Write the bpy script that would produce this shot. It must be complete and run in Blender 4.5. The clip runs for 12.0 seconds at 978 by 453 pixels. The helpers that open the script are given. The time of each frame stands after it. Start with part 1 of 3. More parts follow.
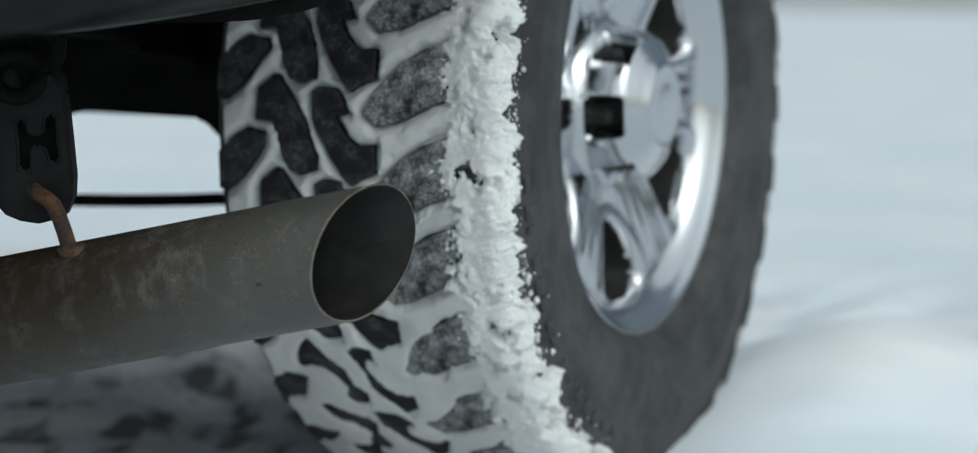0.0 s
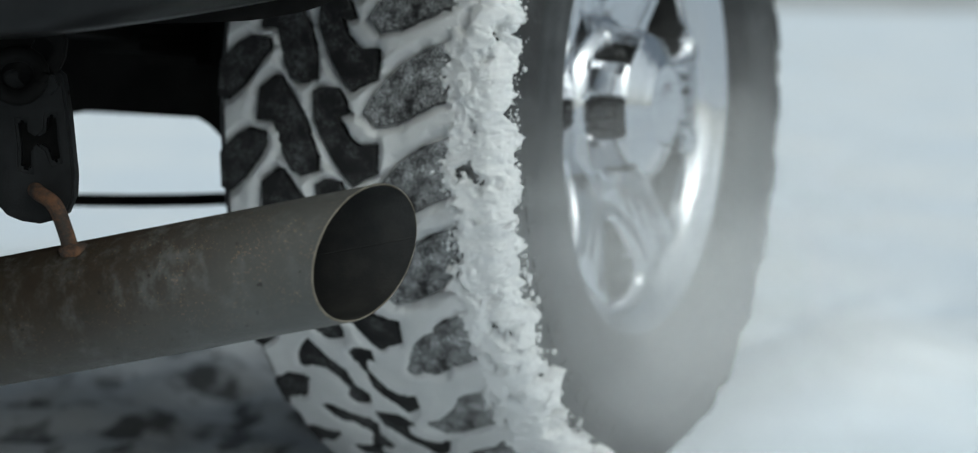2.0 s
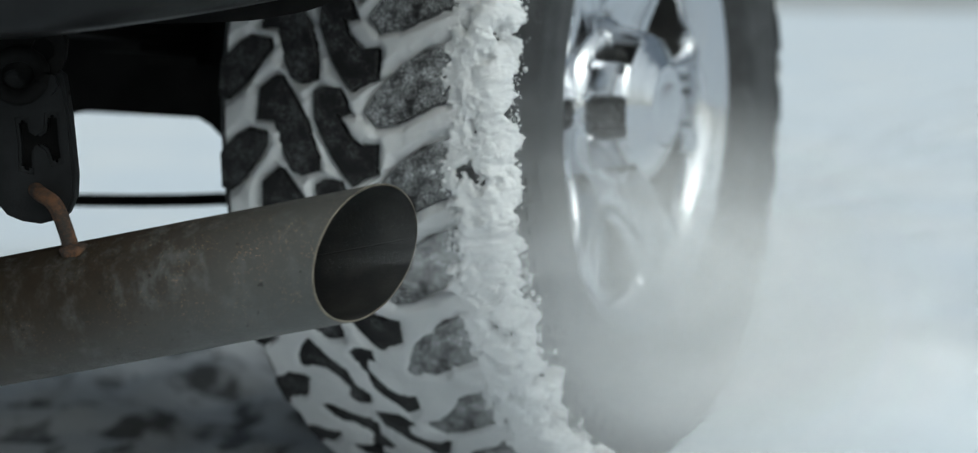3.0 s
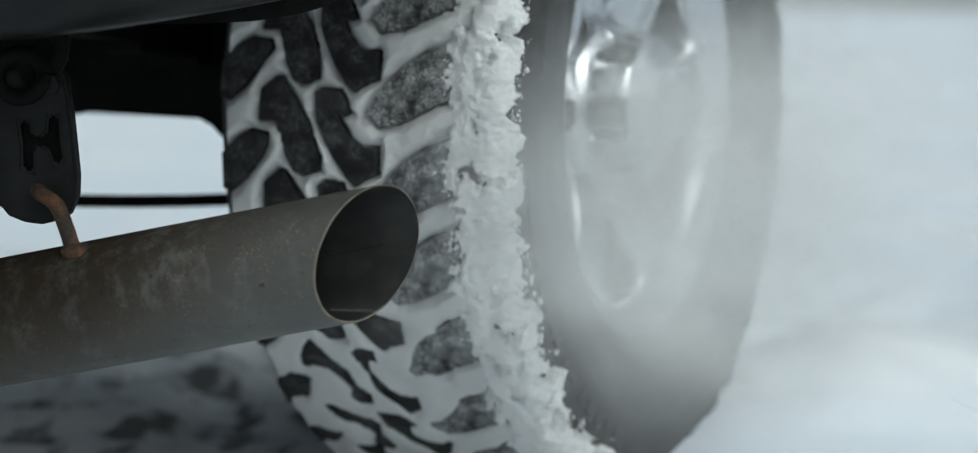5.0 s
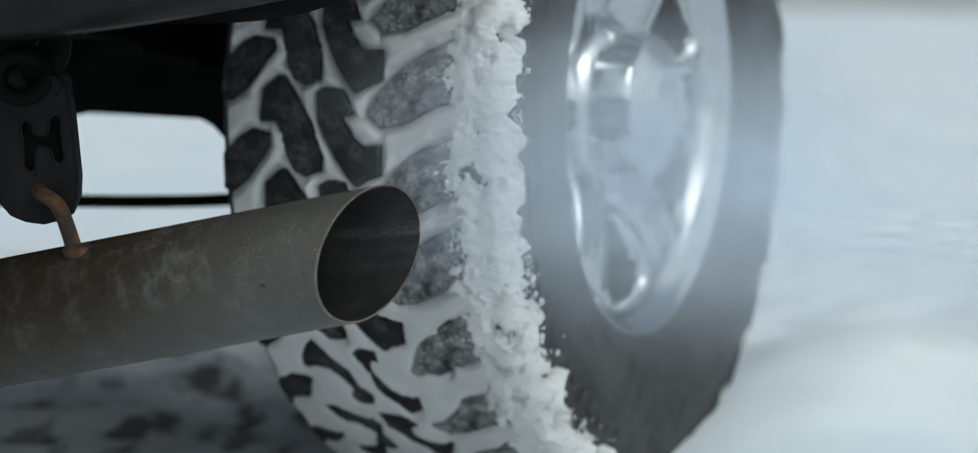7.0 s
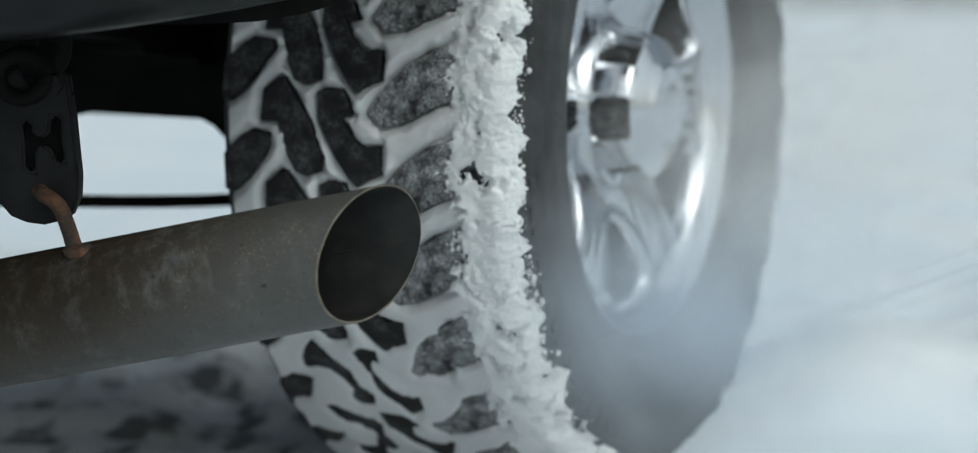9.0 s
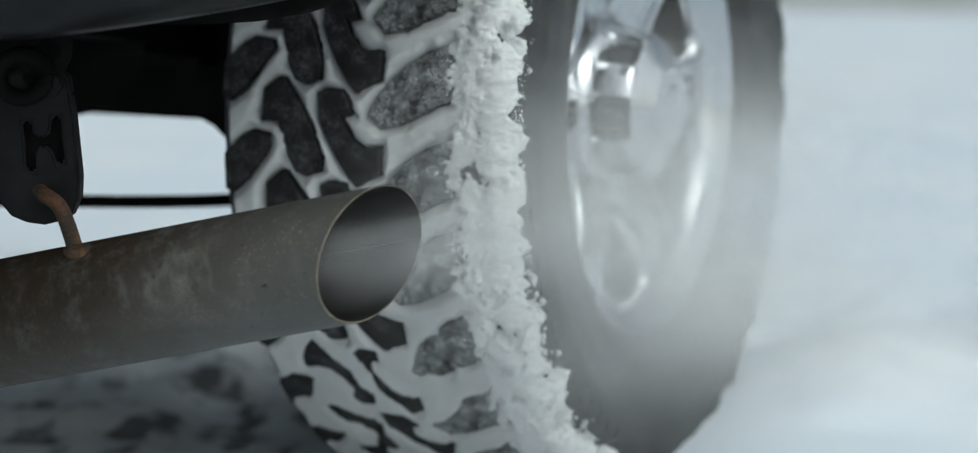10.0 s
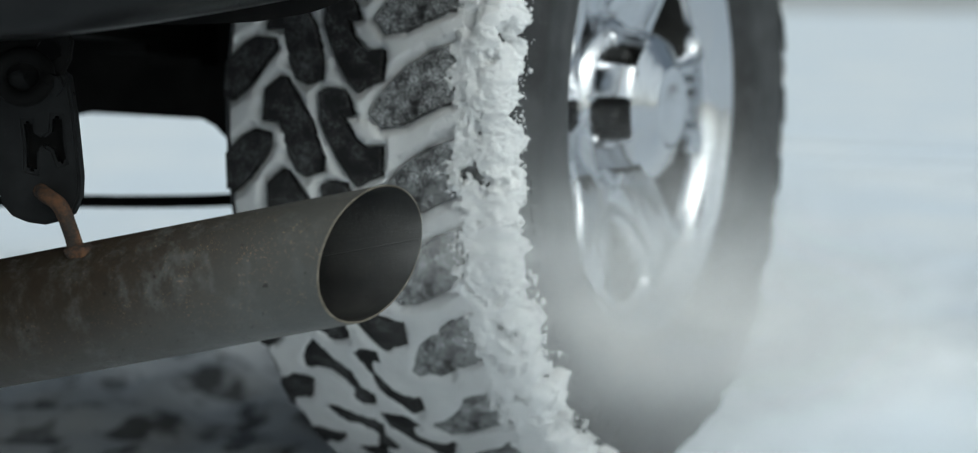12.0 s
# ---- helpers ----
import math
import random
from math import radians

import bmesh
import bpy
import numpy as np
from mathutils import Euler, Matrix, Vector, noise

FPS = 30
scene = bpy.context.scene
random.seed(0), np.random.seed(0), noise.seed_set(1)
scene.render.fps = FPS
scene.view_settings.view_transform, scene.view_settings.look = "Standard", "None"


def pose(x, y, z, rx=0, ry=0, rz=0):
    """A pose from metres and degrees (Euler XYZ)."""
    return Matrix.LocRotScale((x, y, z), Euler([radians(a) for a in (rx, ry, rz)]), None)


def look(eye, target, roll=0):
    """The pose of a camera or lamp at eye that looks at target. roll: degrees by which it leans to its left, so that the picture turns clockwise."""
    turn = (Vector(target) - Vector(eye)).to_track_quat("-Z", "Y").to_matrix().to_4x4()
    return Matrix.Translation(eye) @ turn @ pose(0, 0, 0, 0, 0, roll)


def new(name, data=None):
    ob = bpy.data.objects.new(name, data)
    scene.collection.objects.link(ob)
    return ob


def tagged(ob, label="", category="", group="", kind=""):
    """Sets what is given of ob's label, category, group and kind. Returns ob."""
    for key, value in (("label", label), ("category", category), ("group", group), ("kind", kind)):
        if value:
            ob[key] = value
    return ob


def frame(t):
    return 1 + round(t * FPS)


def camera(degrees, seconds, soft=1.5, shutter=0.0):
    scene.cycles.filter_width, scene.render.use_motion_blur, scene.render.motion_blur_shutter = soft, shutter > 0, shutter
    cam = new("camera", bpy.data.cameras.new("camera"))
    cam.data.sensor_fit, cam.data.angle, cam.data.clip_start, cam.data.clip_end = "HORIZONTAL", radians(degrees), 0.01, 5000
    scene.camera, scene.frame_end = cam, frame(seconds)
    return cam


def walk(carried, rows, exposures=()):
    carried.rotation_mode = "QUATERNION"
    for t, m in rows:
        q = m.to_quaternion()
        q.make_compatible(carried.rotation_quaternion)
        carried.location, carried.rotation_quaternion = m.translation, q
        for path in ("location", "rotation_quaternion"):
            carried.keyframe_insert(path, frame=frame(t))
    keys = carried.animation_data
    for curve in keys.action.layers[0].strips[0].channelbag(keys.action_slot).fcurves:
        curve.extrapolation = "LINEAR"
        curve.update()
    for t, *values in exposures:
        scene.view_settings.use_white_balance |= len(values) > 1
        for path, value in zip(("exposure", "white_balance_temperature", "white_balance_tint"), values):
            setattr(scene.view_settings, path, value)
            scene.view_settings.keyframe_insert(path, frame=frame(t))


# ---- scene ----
EYE = Vector((0.9482, -2.3751, 0.5548))
AHEAD = Vector((-0.42568, 0.89790, -0.11213))
SIDE = Vector((0.9036, 0.42838, 0.0))
RISE = Vector((-0.04798, 0.10135, 0.99369))


def aim(pan, tilt):
    """A pose at the tripod, panned to the left and tilted up by small angles (thousandths of a radian)."""
    return look(EYE, EYE + AHEAD - SIDE * pan / 1000 + RISE * tilt / 1000)


cam = camera(22.0, 12.0, 0.9, 0.5)
cam.data.dof.use_dof = True
cam.data.dof.focus_distance = 2.02
cam.data.dof.aperture_fstop = 3.6
walk(cam, [(0.0, aim(-0.37, 0.0)), (1.5, aim(0.0, 0.0)), (3.0, aim(0.37, 0.05)), (5.0, aim(0.95, 0.3)),
           (7.0, aim(1.5, 0.42)), (9.0, aim(1.8, 0.45)), (10.5, aim(2.05, 0.5)), (12.0, aim(2.3, 0.5))],
     exposures=[(0.0, -0.16, 5930, -2), (12.0, -0.16, 5930, -2)])

# ---- world and light: thin overcast, soft sun high on the open side of the truck ----
SUN_HEIGHT, SUN_TURN = radians(45), radians(118)
world = bpy.data.worlds.new("sky")
scene.world = world
scene.cycles.transparent_max_bounces = 64
world.use_nodes = True
wn = world.node_tree.nodes
sky = wn.new("ShaderNodeTexSky")
sky.sky_type, sky.sun_disc = "NISHITA", False
sky.sun_elevation, sky.sun_rotation = SUN_HEIGHT, SUN_TURN
sky.air_density, sky.dust_density, sky.ozone_density = 1.0, 6.0, 1.0
veil = wn.new("ShaderNodeHueSaturation")
veil.inputs["Saturation"].default_value = 0.5
world.node_tree.links.new(sky.outputs[0], veil.inputs["Color"])
world.node_tree.links.new(veil.outputs[0], wn["Background"].inputs[0])
wn["Background"].inputs[1].default_value = 0.096
sun = new("sun", bpy.data.lights.new("sun", "SUN"))
sun.data.energy, sun.data.angle, sun.data.color = 1.3, radians(120), (1.0, 0.96, 0.9)
SUN_WAY = Vector((math.sin(SUN_TURN) * math.cos(SUN_HEIGHT), math.cos(SUN_TURN) * math.cos(SUN_HEIGHT), math.sin(SUN_HEIGHT)))
sun.matrix_world = look(SUN_WAY * 20, (0, 0, 0))


# ---- materials ----
class Nodes:
    """Short hand for building one node material."""

    def __init__(self, name):
        self.m = bpy.data.materials.new(name)
        self.m.use_nodes = True
        self.t = self.m.node_tree
        self.b = self.t.nodes["Principled BSDF"]
        self.coord = self.t.nodes.new("ShaderNodeTexCoord").outputs["Object"]

    def put(self, socket, value):
        if hasattr(value, "is_linked"):
            self.t.links.new(value, socket)
        elif isinstance(value, (tuple, list)) and len(value) == 3 and socket.type == "RGBA":
            socket.default_value = (*value, 1)
        else:
            socket.default_value = value

    def noise(self, scale, detail=4.0, rough=0.55, stretch=None, twist=0.0):
        n = self.t.nodes.new("ShaderNodeTexNoise")
        n.inputs["Scale"].default_value, n.inputs["Detail"].default_value = scale, detail
        n.inputs["Roughness"].default_value, n.inputs["Distortion"].default_value = rough, twist
        way = self.coord
        if stretch:
            p = self.t.nodes.new("ShaderNodeMapping")
            p.inputs["Scale"].default_value = stretch
            self.put(p.inputs["Vector"], self.coord)
            way = p.outputs[0]
        self.put(n.inputs["Vector"], way)
        return n.outputs["Fac"]

    def ramp(self, fac, a, b, low=0.0, high=1.0):
        r = self.t.nodes.new("ShaderNodeMapRange")
        r.interpolation_type = "SMOOTHSTEP"
        for i, v in enumerate((fac, a, b, low, high)):
            self.put(r.inputs[i], v)
        return r.outputs[0]

    def math(self, kind, a, b=0.0):
        r = self.t.nodes.new("ShaderNodeMath")
        r.operation = kind
        self.put(r.inputs[0], a), self.put(r.inputs[1], b)
        return r.outputs[0]

    def mix(self, fac, a, b):
        r = self.t.nodes.new("ShaderNodeMix")
        r.data_type = "RGBA"
        self.put(r.inputs[0], fac), self.put(r.inputs[6], a), self.put(r.inputs[7], b)
        return r.outputs[2]

    def bump(self, height, strength, distance):
        r = self.t.nodes.new("ShaderNodeBump")
        r.inputs["Strength"].default_value, r.inputs["Distance"].default_value = strength, distance
        self.put(r.inputs["Height"], height)
        self.put(self.b.inputs["Normal"], r.outputs[0])

    def done(self, colour, rough, metal=0.0, **more):
        for k, v in (("Base Color", colour), ("Roughness", rough), ("Metallic", metal), *more.items()):
            self.put(self.b.inputs[k.replace("_", " ")], v)
        return self.m


def snow_material(name, low, high):
    n = Nodes(name)
    big, fine = n.noise(9, 4), n.noise(420, 3, 0.6)
    tone = n.mix(n.ramp(big, 0.35, 0.7), low, high)
    n.bump(n.math("ADD", n.noise(900, 4, 0.75), n.math("MULTIPLY", fine, 0.8)), 0.9, 0.002)
    n.b.inputs["Subsurface Radius"].default_value = (1.0, 1.0, 1.0)
    return n.done(tone, 1.0, IOR=1.31, Specular_IOR_Level=0.08, Subsurface_Weight=0.5, Subsurface_Scale=0.002)


def dirty_snow_material():
    """Field snow; where the truck was driven it is broken up with grit and mud."""
    n = Nodes("field_snow")
    xyz = n.t.nodes.new("ShaderNodeSeparateXYZ")
    n.put(xyz.inputs[0], n.coord)
    x, y = xyz.outputs[0], xyz.outputs[1]
    wander = n.math("MULTIPLY", n.math("SUBTRACT", n.noise(2.5, 3), 0.5), 0.4)
    track = n.math("MULTIPLY", n.ramp(n.math("ADD", x, wander), -1.85, -1.45), n.ramp(n.math("ADD", x, wander), -0.22, -0.42))
    track = n.math("MULTIPLY", track, n.ramp(n.math("ADD", y, wander), 1.45, 1.05))
    grit = n.ramp(n.noise(15.0, 4, 0.6, (1, 0.8, 1), 0.2), 0.49, 0.62, 0.0, 0.9)
    tone = n.mix(n.ramp(n.noise(1.6, 4), 0.35, 0.7), (0.70, 0.76, 0.83), (0.80, 0.825, 0.85))
    mud = n.mix(n.noise(30, 4), (0.05, 0.049, 0.047), (0.17, 0.167, 0.16))
    slush = n.mix(n.math("MULTIPLY", track, 0.9), tone, n.mix(n.noise(7, 5, 0.6), (0.56, 0.56, 0.555), (0.84, 0.84, 0.835)))
    n.bump(n.math("ADD", n.noise(26, 6, 0.6), n.math("MULTIPLY", n.noise(210, 3), 0.25)), 0.22, 0.012)
    clean = n.mix(n.math("MULTIPLY", grit, track), slush, mud)
    verge = n.math("MULTIPLY", n.ramp(n.math("ADD", y, n.math("MULTIPLY", wander, 5.0)), 16.5, 19.5), n.ramp(n.noise(1.1, 5, 0.65), 0.3, 0.6, 0.35, 0.9))
    return n.done(n.mix(verge, clean, (0.30, 0.29, 0.27)), 0.8, IOR=1.31)


def rubber_material(name, frost, cover=0.0):
    n = Nodes(name)
    speck = n.math("MULTIPLY", n.ramp(n.noise(520, 6, 0.75), 0.40 - cover, 0.75 - cover), n.ramp(n.noise(45, 5, 0.7), 0.40 - cover, 0.70 - cover))
    base = n.mix(n.noise(60, 4), (0.006, 0.006, 0.0065), (0.016, 0.016, 0.0165))
    n.b.inputs["Specular IOR Level"].default_value = 0.3
    n.bump(n.noise(500, 4, 0.65), 0.35, 0.0015)
    return n.done(n.mix(n.math("MULTIPLY", speck, frost), base, (0.8, 0.82, 0.84)), 0.72)


def sidewall_material():
    n = Nodes("sidewall_rubber")
    dust = n.ramp(n.noise(20, 7, 0.7), 0.36, 0.64)
    frost = n.math("MULTIPLY", n.ramp(n.noise(240, 4, 0.7), 0.55, 0.75), n.ramp(n.noise(22, 4), 0.5, 0.75, 0.0, 0.5))
    base = n.mix(dust, (0.014, 0.0145, 0.0152), (0.044, 0.045, 0.0465))
    n.bump(n.noise(180, 5, 0.6), 0.3, 0.002)
    return n.done(n.mix(frost, base, (0.5, 0.52, 0.54)), 0.62)


def steel_material():
    """Bare exhaust steel, mill grey with fine rust specks, a rust bloom towards the weld and shade painted in upstream
    and on top.
    """
    n = Nodes("exhaust_steel")
    xyz = n.t.nodes.new("ShaderNodeSeparateXYZ")
    n.put(xyz.inputs[0], n.coord)
    along, up = xyz.outputs[0], xyz.outputs[2]
    grey = n.mix(n.noise(11, 6, 0.6, (0.35, 1, 1)), (0.056, 0.058, 0.054), (0.112, 0.113, 0.107))
    grey = n.mix(n.ramp(n.noise(26, 6, 0.7), 0.5, 0.72, 0.0, 0.55), grey, (0.085, 0.078, 0.068))
    # rust gathers upstream and on top, its dark tone deepening the shade there
    heavy = n.math("MULTIPLY", n.ramp(along, -0.02, -0.24, 0.25, 1.0), n.ramp(up, -0.05, 0.03, 0.28, 1.0))
    specks = n.ramp(n.noise(620, 2, 0.6), 0.63, 0.68)
    specks = n.math("MULTIPLY", specks, n.math("MULTIPLY", n.ramp(n.noise(24, 4), 0.36, 0.60, 0.12, 1.0), n.ramp(up, -0.05, 0.03, 0.3, 1.0)))
    bloom = n.math("MULTIPLY", n.ramp(n.noise(42, 6, 0.7, (1, 1, 0.6)), 0.28, 0.54), heavy)
    tone = n.mix(specks, grey, n.mix(n.noise(700, 2), (0.24, 0.12, 0.045), (0.52, 0.40, 0.26)))
    tone = n.mix(n.math("MULTIPLY", bloom, 0.9), tone, n.mix(n.noise(90, 4), (0.012, 0.010, 0.008), (0.050, 0.030, 0.016)))
    # shade put into the colour: darker upstream and towards the pipe's top
    shade_mask = n.math("MULTIPLY", n.ramp(n.math("ADD", along, n.math("MULTIPLY", n.noise(14, 4), 0.12)), 0.0, -0.26, 0.0, 0.85), n.ramp(up, -0.055, 0.02, 0.4, 1.0))
    tone = n.mix(shade_mask, tone, n.mix(n.noise(60, 5), (0.012, 0.011, 0.009), (0.032, 0.025, 0.018)))
    pits = n.ramp(n.noise(170, 2, 0.5), 0.70, 0.76)
    tone = n.mix(n.math("MULTIPLY", pits, 0.8), tone, (0.02, 0.018, 0.016))
    n.bump(n.math("ADD", n.noise(420, 5, 0.7), n.math("MULTIPLY", n.noise(40, 4), 0.6)), 0.28, 0.002)
    dull = n.math("ADD", n.ramp(n.noise(16, 5), 0.3, 0.7, 0.40, 0.56), n.math("MULTIPLY", bloom, 0.35))
    return n.done(tone, dull, 0.2, Specular_IOR_Level=n.math("MULTIPLY", n.ramp(bloom, 0.0, 0.8, 0.5, 0.06), n.ramp(shade_mask, 0.1, 0.8, 1.0, 0.12)))


def rust_material():
    n = Nodes("rusted_rod")
    tone = n.mix(n.ramp(n.noise(90, 6, 0.7), 0.38, 0.66), (0.020, 0.016, 0.013), (0.11, 0.048, 0.019))
    n.bump(n.noise(260, 5, 0.7), 0.6, 0.002)
    return n.done(tone, 0.85, 0.1)


def black_material(name, low, high, rough, scale=20, gloss=0.5):
    n = Nodes(name)
    n.b.inputs["Specular IOR Level"].default_value = gloss
    n.bump(n.noise(scale * 12, 4, 0.6), 0.3, 0.001)
    return n.done(n.mix(n.ramp(n.noise(scale, 5, 0.6), 0.35, 0.7), low, high), rough)


def chrome_material():
    n = Nodes("chrome")
    haze = n.ramp(n.noise(35, 5, 0.6), 0.35, 0.75, 0.10, 0.22)
    n.bump(n.noise(60, 3), 0.04, 0.002)
    return n.done((0.53, 0.545, 0.575), haze, 1.0)


SNOW, FIELD = snow_material("snow", (0.84, 0.85, 0.86), (0.90, 0.905, 0.91)), dirty_snow_material()
PACKED = snow_material("packed_snow", (0.63, 0.64, 0.65), (0.80, 0.805, 0.81))
TREAD, FROSTED, CARCASS, SIDEWALL = rubber_material("tread_rubber", 0.3), rubber_material("frosted_rubber", 0.75, 0.05), rubber_material("groove_rubber", 0.9), sidewall_material()
STEEL, RUST, CHROME = steel_material(), rust_material(), chrome_material()
CUT = black_material("cut_steel_edge", (0.06, 0.050, 0.036), (0.15, 0.13, 0.10), 0.6, 60)
# soot of the exhaust bore; also stands in for shade in the wheel's recesses
SOOT_SHADE = black_material("sooty_shaded_steel", (0.009, 0.0093, 0.0093), (0.022, 0.0215, 0.020), 0.6, 30, 0.35)
PLASTIC = black_material("black_plastic", (0.005, 0.0055, 0.006), (0.011, 0.0115, 0.012), 0.30, 14, 0.16)
RUBBER = black_material("hanger_rubber", (0.003, 0.0034, 0.0037), (0.0085, 0.009, 0.0096), 0.65, 40, 0.2)
CHASSIS = black_material("chassis_black", (0.003, 0.003, 0.003), (0.010, 0.0095, 0.009), 0.85, 12, 0.12)
PAINT = black_material("dark_body_paint", (0.012, 0.013, 0.015), (0.018, 0.019, 0.021), 0.3, 6)


# ---- mesh helpers ----
def smooth(me, angle=35):
    me.polygons.foreach_set("use_smooth", [True] * len(me.polygons))
    me.set_sharp_from_angle(angle=radians(angle))


def part(name, bm, material, parent, label="", angle=35):
    """Link a bmesh as one mesh object under a thing or a part."""
    me = bpy.data.meshes.new(name)
    bmesh.ops.recalc_face_normals(bm, faces=bm.faces)
    bm.to_mesh(me)
    bm.free()
    me.materials.append(material)
    smooth(me, angle)
    ob = new(name, me)
    ob.parent = parent
    return tagged(ob, label)


def sheet(name, verts, faces, material, parent=None, label="", angle=180):
    me = bpy.data.meshes.new(name)
    me.from_pydata(verts, [], faces)
    me.materials.append(material)
    smooth(me, angle)
    ob = new(name, me)
    ob.parent = parent
    return tagged(ob, label)


def lathe(bm, profile, steps=96, closed=False):
    """Turn a profile of (x, radius) about the x axis."""
    rings = []
    for x, rad in profile:
        rings.append([bm.verts.new((x, -rad * math.cos(a), rad * math.sin(a))) for a in (2 * math.pi * i / steps for i in range(steps))])
    if closed:
        rings.append(rings[0])
    for a, b in zip(rings, rings[1:]):
        for i in range(steps):
            j = (i + 1) % steps
            bm.faces.new((a[i], a[j], b[j], b[i]))
    return rings


def tube(bm, path, rad, steps=14, caps=True):
    """A round rod along a list of points."""
    path = [Vector(p) for p in path]
    rings, up = [], Vector((0.13, 0.2, 0.97))
    for i, p in enumerate(path):
        way = (path[min(i + 1, len(path) - 1)] - path[max(i - 1, 0)]).normalized()
        a = way.cross(up).normalized()
        b = way.cross(a)
        r = rad(i / (len(path) - 1)) if callable(rad) else rad
        rings.append([bm.verts.new(p + a * (r * math.cos(t)) + b * (r * math.sin(t))) for t in (2 * math.pi * k / steps for k in range(steps))])
    for a, b in zip(rings, rings[1:]):
        for i in range(steps):
            j = (i + 1) % steps
            bm.faces.new((a[i], a[j], b[j], b[i]))
    if caps:
        bm.faces.new(rings[0]), bm.faces.new(rings[-1][::-1])


def spline(points, n=8):
    """Catmull-Rom points through the given ones."""
    p = [Vector(q) for q in points]
    p = [2 * p[0] - p[1], *p, 2 * p[-1] - p[-2]]
    out = []
    for i in range(1, len(p) - 2):
        for k in range(n):
            t = k / n
            out.append(0.5 * (2 * p[i] + (p[i + 1] - p[i - 1]) * t + (2 * p[i - 1] - 5 * p[i] + 4 * p[i + 1] - p[i + 2]) * t * t
                              + (3 * p[i] - p[i - 1] - 3 * p[i + 1] + p[i + 2]) * t ** 3))
    return out + [p[-2]]


def box(bm, lo, hi, bevel=0.0):
    verts = [bm.verts.new((x, y, z)) for x in (lo[0], hi[0]) for y in (lo[1], hi[1]) for z in (lo[2], hi[2])]
    for f in ((0, 1, 3, 2), (4, 6, 7, 5), (0, 4, 5, 1), (2, 3, 7, 6), (0, 2, 6, 4), (1, 5, 7, 3)):
        bm.faces.new([verts[i] for i in f])
    if bevel:
        edges = list({e for v in verts for e in v.link_edges})
        bmesh.ops.bevel(bm, geom=edges, offset=bevel, segments=2, affect="EDGES")


def plate(bm, outer, holes, depth, bevel=0.0):
    """A plate in the local x-z plane with holes cut through, its face at y = 0 and its back at y = depth."""
    edges = []
    for loop in (outer, *holes):
        vs = [bm.verts.new((x, 0, z)) for x, z in loop]
        edges += [bm.edges.new((vs[i], vs[(i + 1) % len(vs)])) for i in range(len(vs))]
    made = bmesh.ops.triangle_fill(bm, use_beauty=True, use_dissolve=False, edges=edges)
    faces = [g for g in made["geom"] if isinstance(g, bmesh.types.BMFace)]
    grown = bmesh.ops.extrude_face_region(bm, geom=faces, use_keep_orig=True)
    for v in (g for g in grown["geom"] if isinstance(g, bmesh.types.BMVert)):
        v.co.y += depth
    bmesh.ops.recalc_face_normals(bm, faces=bm.faces)
    if bevel:
        rim = [e for e in bm.edges if len(e.link_faces) == 2 and e.calc_face_angle(0) > 0.9]
        bmesh.ops.bevel(bm, geom=rim, offset=bevel, segments=2, affect="EDGES", clamp_overlap=True)


def wave(x, y, z, scale, octaves=3):
    """Fractal noise between about -1 and 1."""
    return noise.fractal((x * scale, y * scale, z * scale), 1.0, 2.0, octaves) 


# ---- ground: one snow field ----
def steps_from(near, far, lo, hi, step):
    """Coordinates with an even step from lo to hi that widen outwards as far as near and far."""
    mid = list(np.arange(lo, hi + step / 2, step))
    left, right, s = [], [], step
    while (left[-1] if left else lo) > near:
        s *= 1.22
        left.append((left[-1] if left else lo) - s)
    s = step
    while (right[-1] if right else hi) < far:
        s *= 1.22
        right.append((right[-1] if right else hi) + s)
    return left[::-1] + mid + right


def ground_height(x, y):
    far = max(0.0, math.hypot(x, y) - 4)
    soft = 0.005 * wave(x, y, 0.3, 0.7, 3) + 0.005 * wave(x, y, 4.0, 3.2, 3)
    rough = 0.016 * wave(x, y, 9.0, 10.0, 4)
    under = max(0.0, min(1.0, (x + 1.9) / 0.3)) * max(0.0, min(1.0, (-0.02 - x) / 0.12)) * max(0.0, min(1.0, (1.7 - y) / 0.5))
    wheel = math.exp(-((x + 0.13) / 0.17) ** 4) * max(0.0, min(1.0, (0.25 - y) / 0.2))
    bank = 0.004 * math.exp(-((x - 0.14) / 0.12) ** 2) * math.exp(-(y / 3.0) ** 2)
    z = soft * (1 - 0.7 * under) + rough * (0.4 + 1.3 * under) + bank
    z = z * (1 - wheel) - 0.002 * wheel
    z += 0.105 * math.exp(-((x - 0.08) / 0.22) ** 2 - ((y - 0.45) / 0.36) ** 2)
    return z / (1 + 0.15 * far)


def ground():
    xs, ys = steps_from(-700, 700, -1.5, 0.9, 0.025), steps_from(-700, 900, -0.5, 1.8, 0.025)
    verts = [(x, y, ground_height(x, y)) for y in ys for x in xs]
    w = len(xs)
    faces = [(j * w + i, j * w + i + 1, (j + 1) * w + i + 1, (j + 1) * w + i) for j in range(len(ys) - 1) for i in range(w - 1)]
    ob = sheet("ground", verts, faces, FIELD)
    tagged(ob, "uneven snow field with muddy, churned-up slush under the truck", "snow ground", kind="structure")


ground()

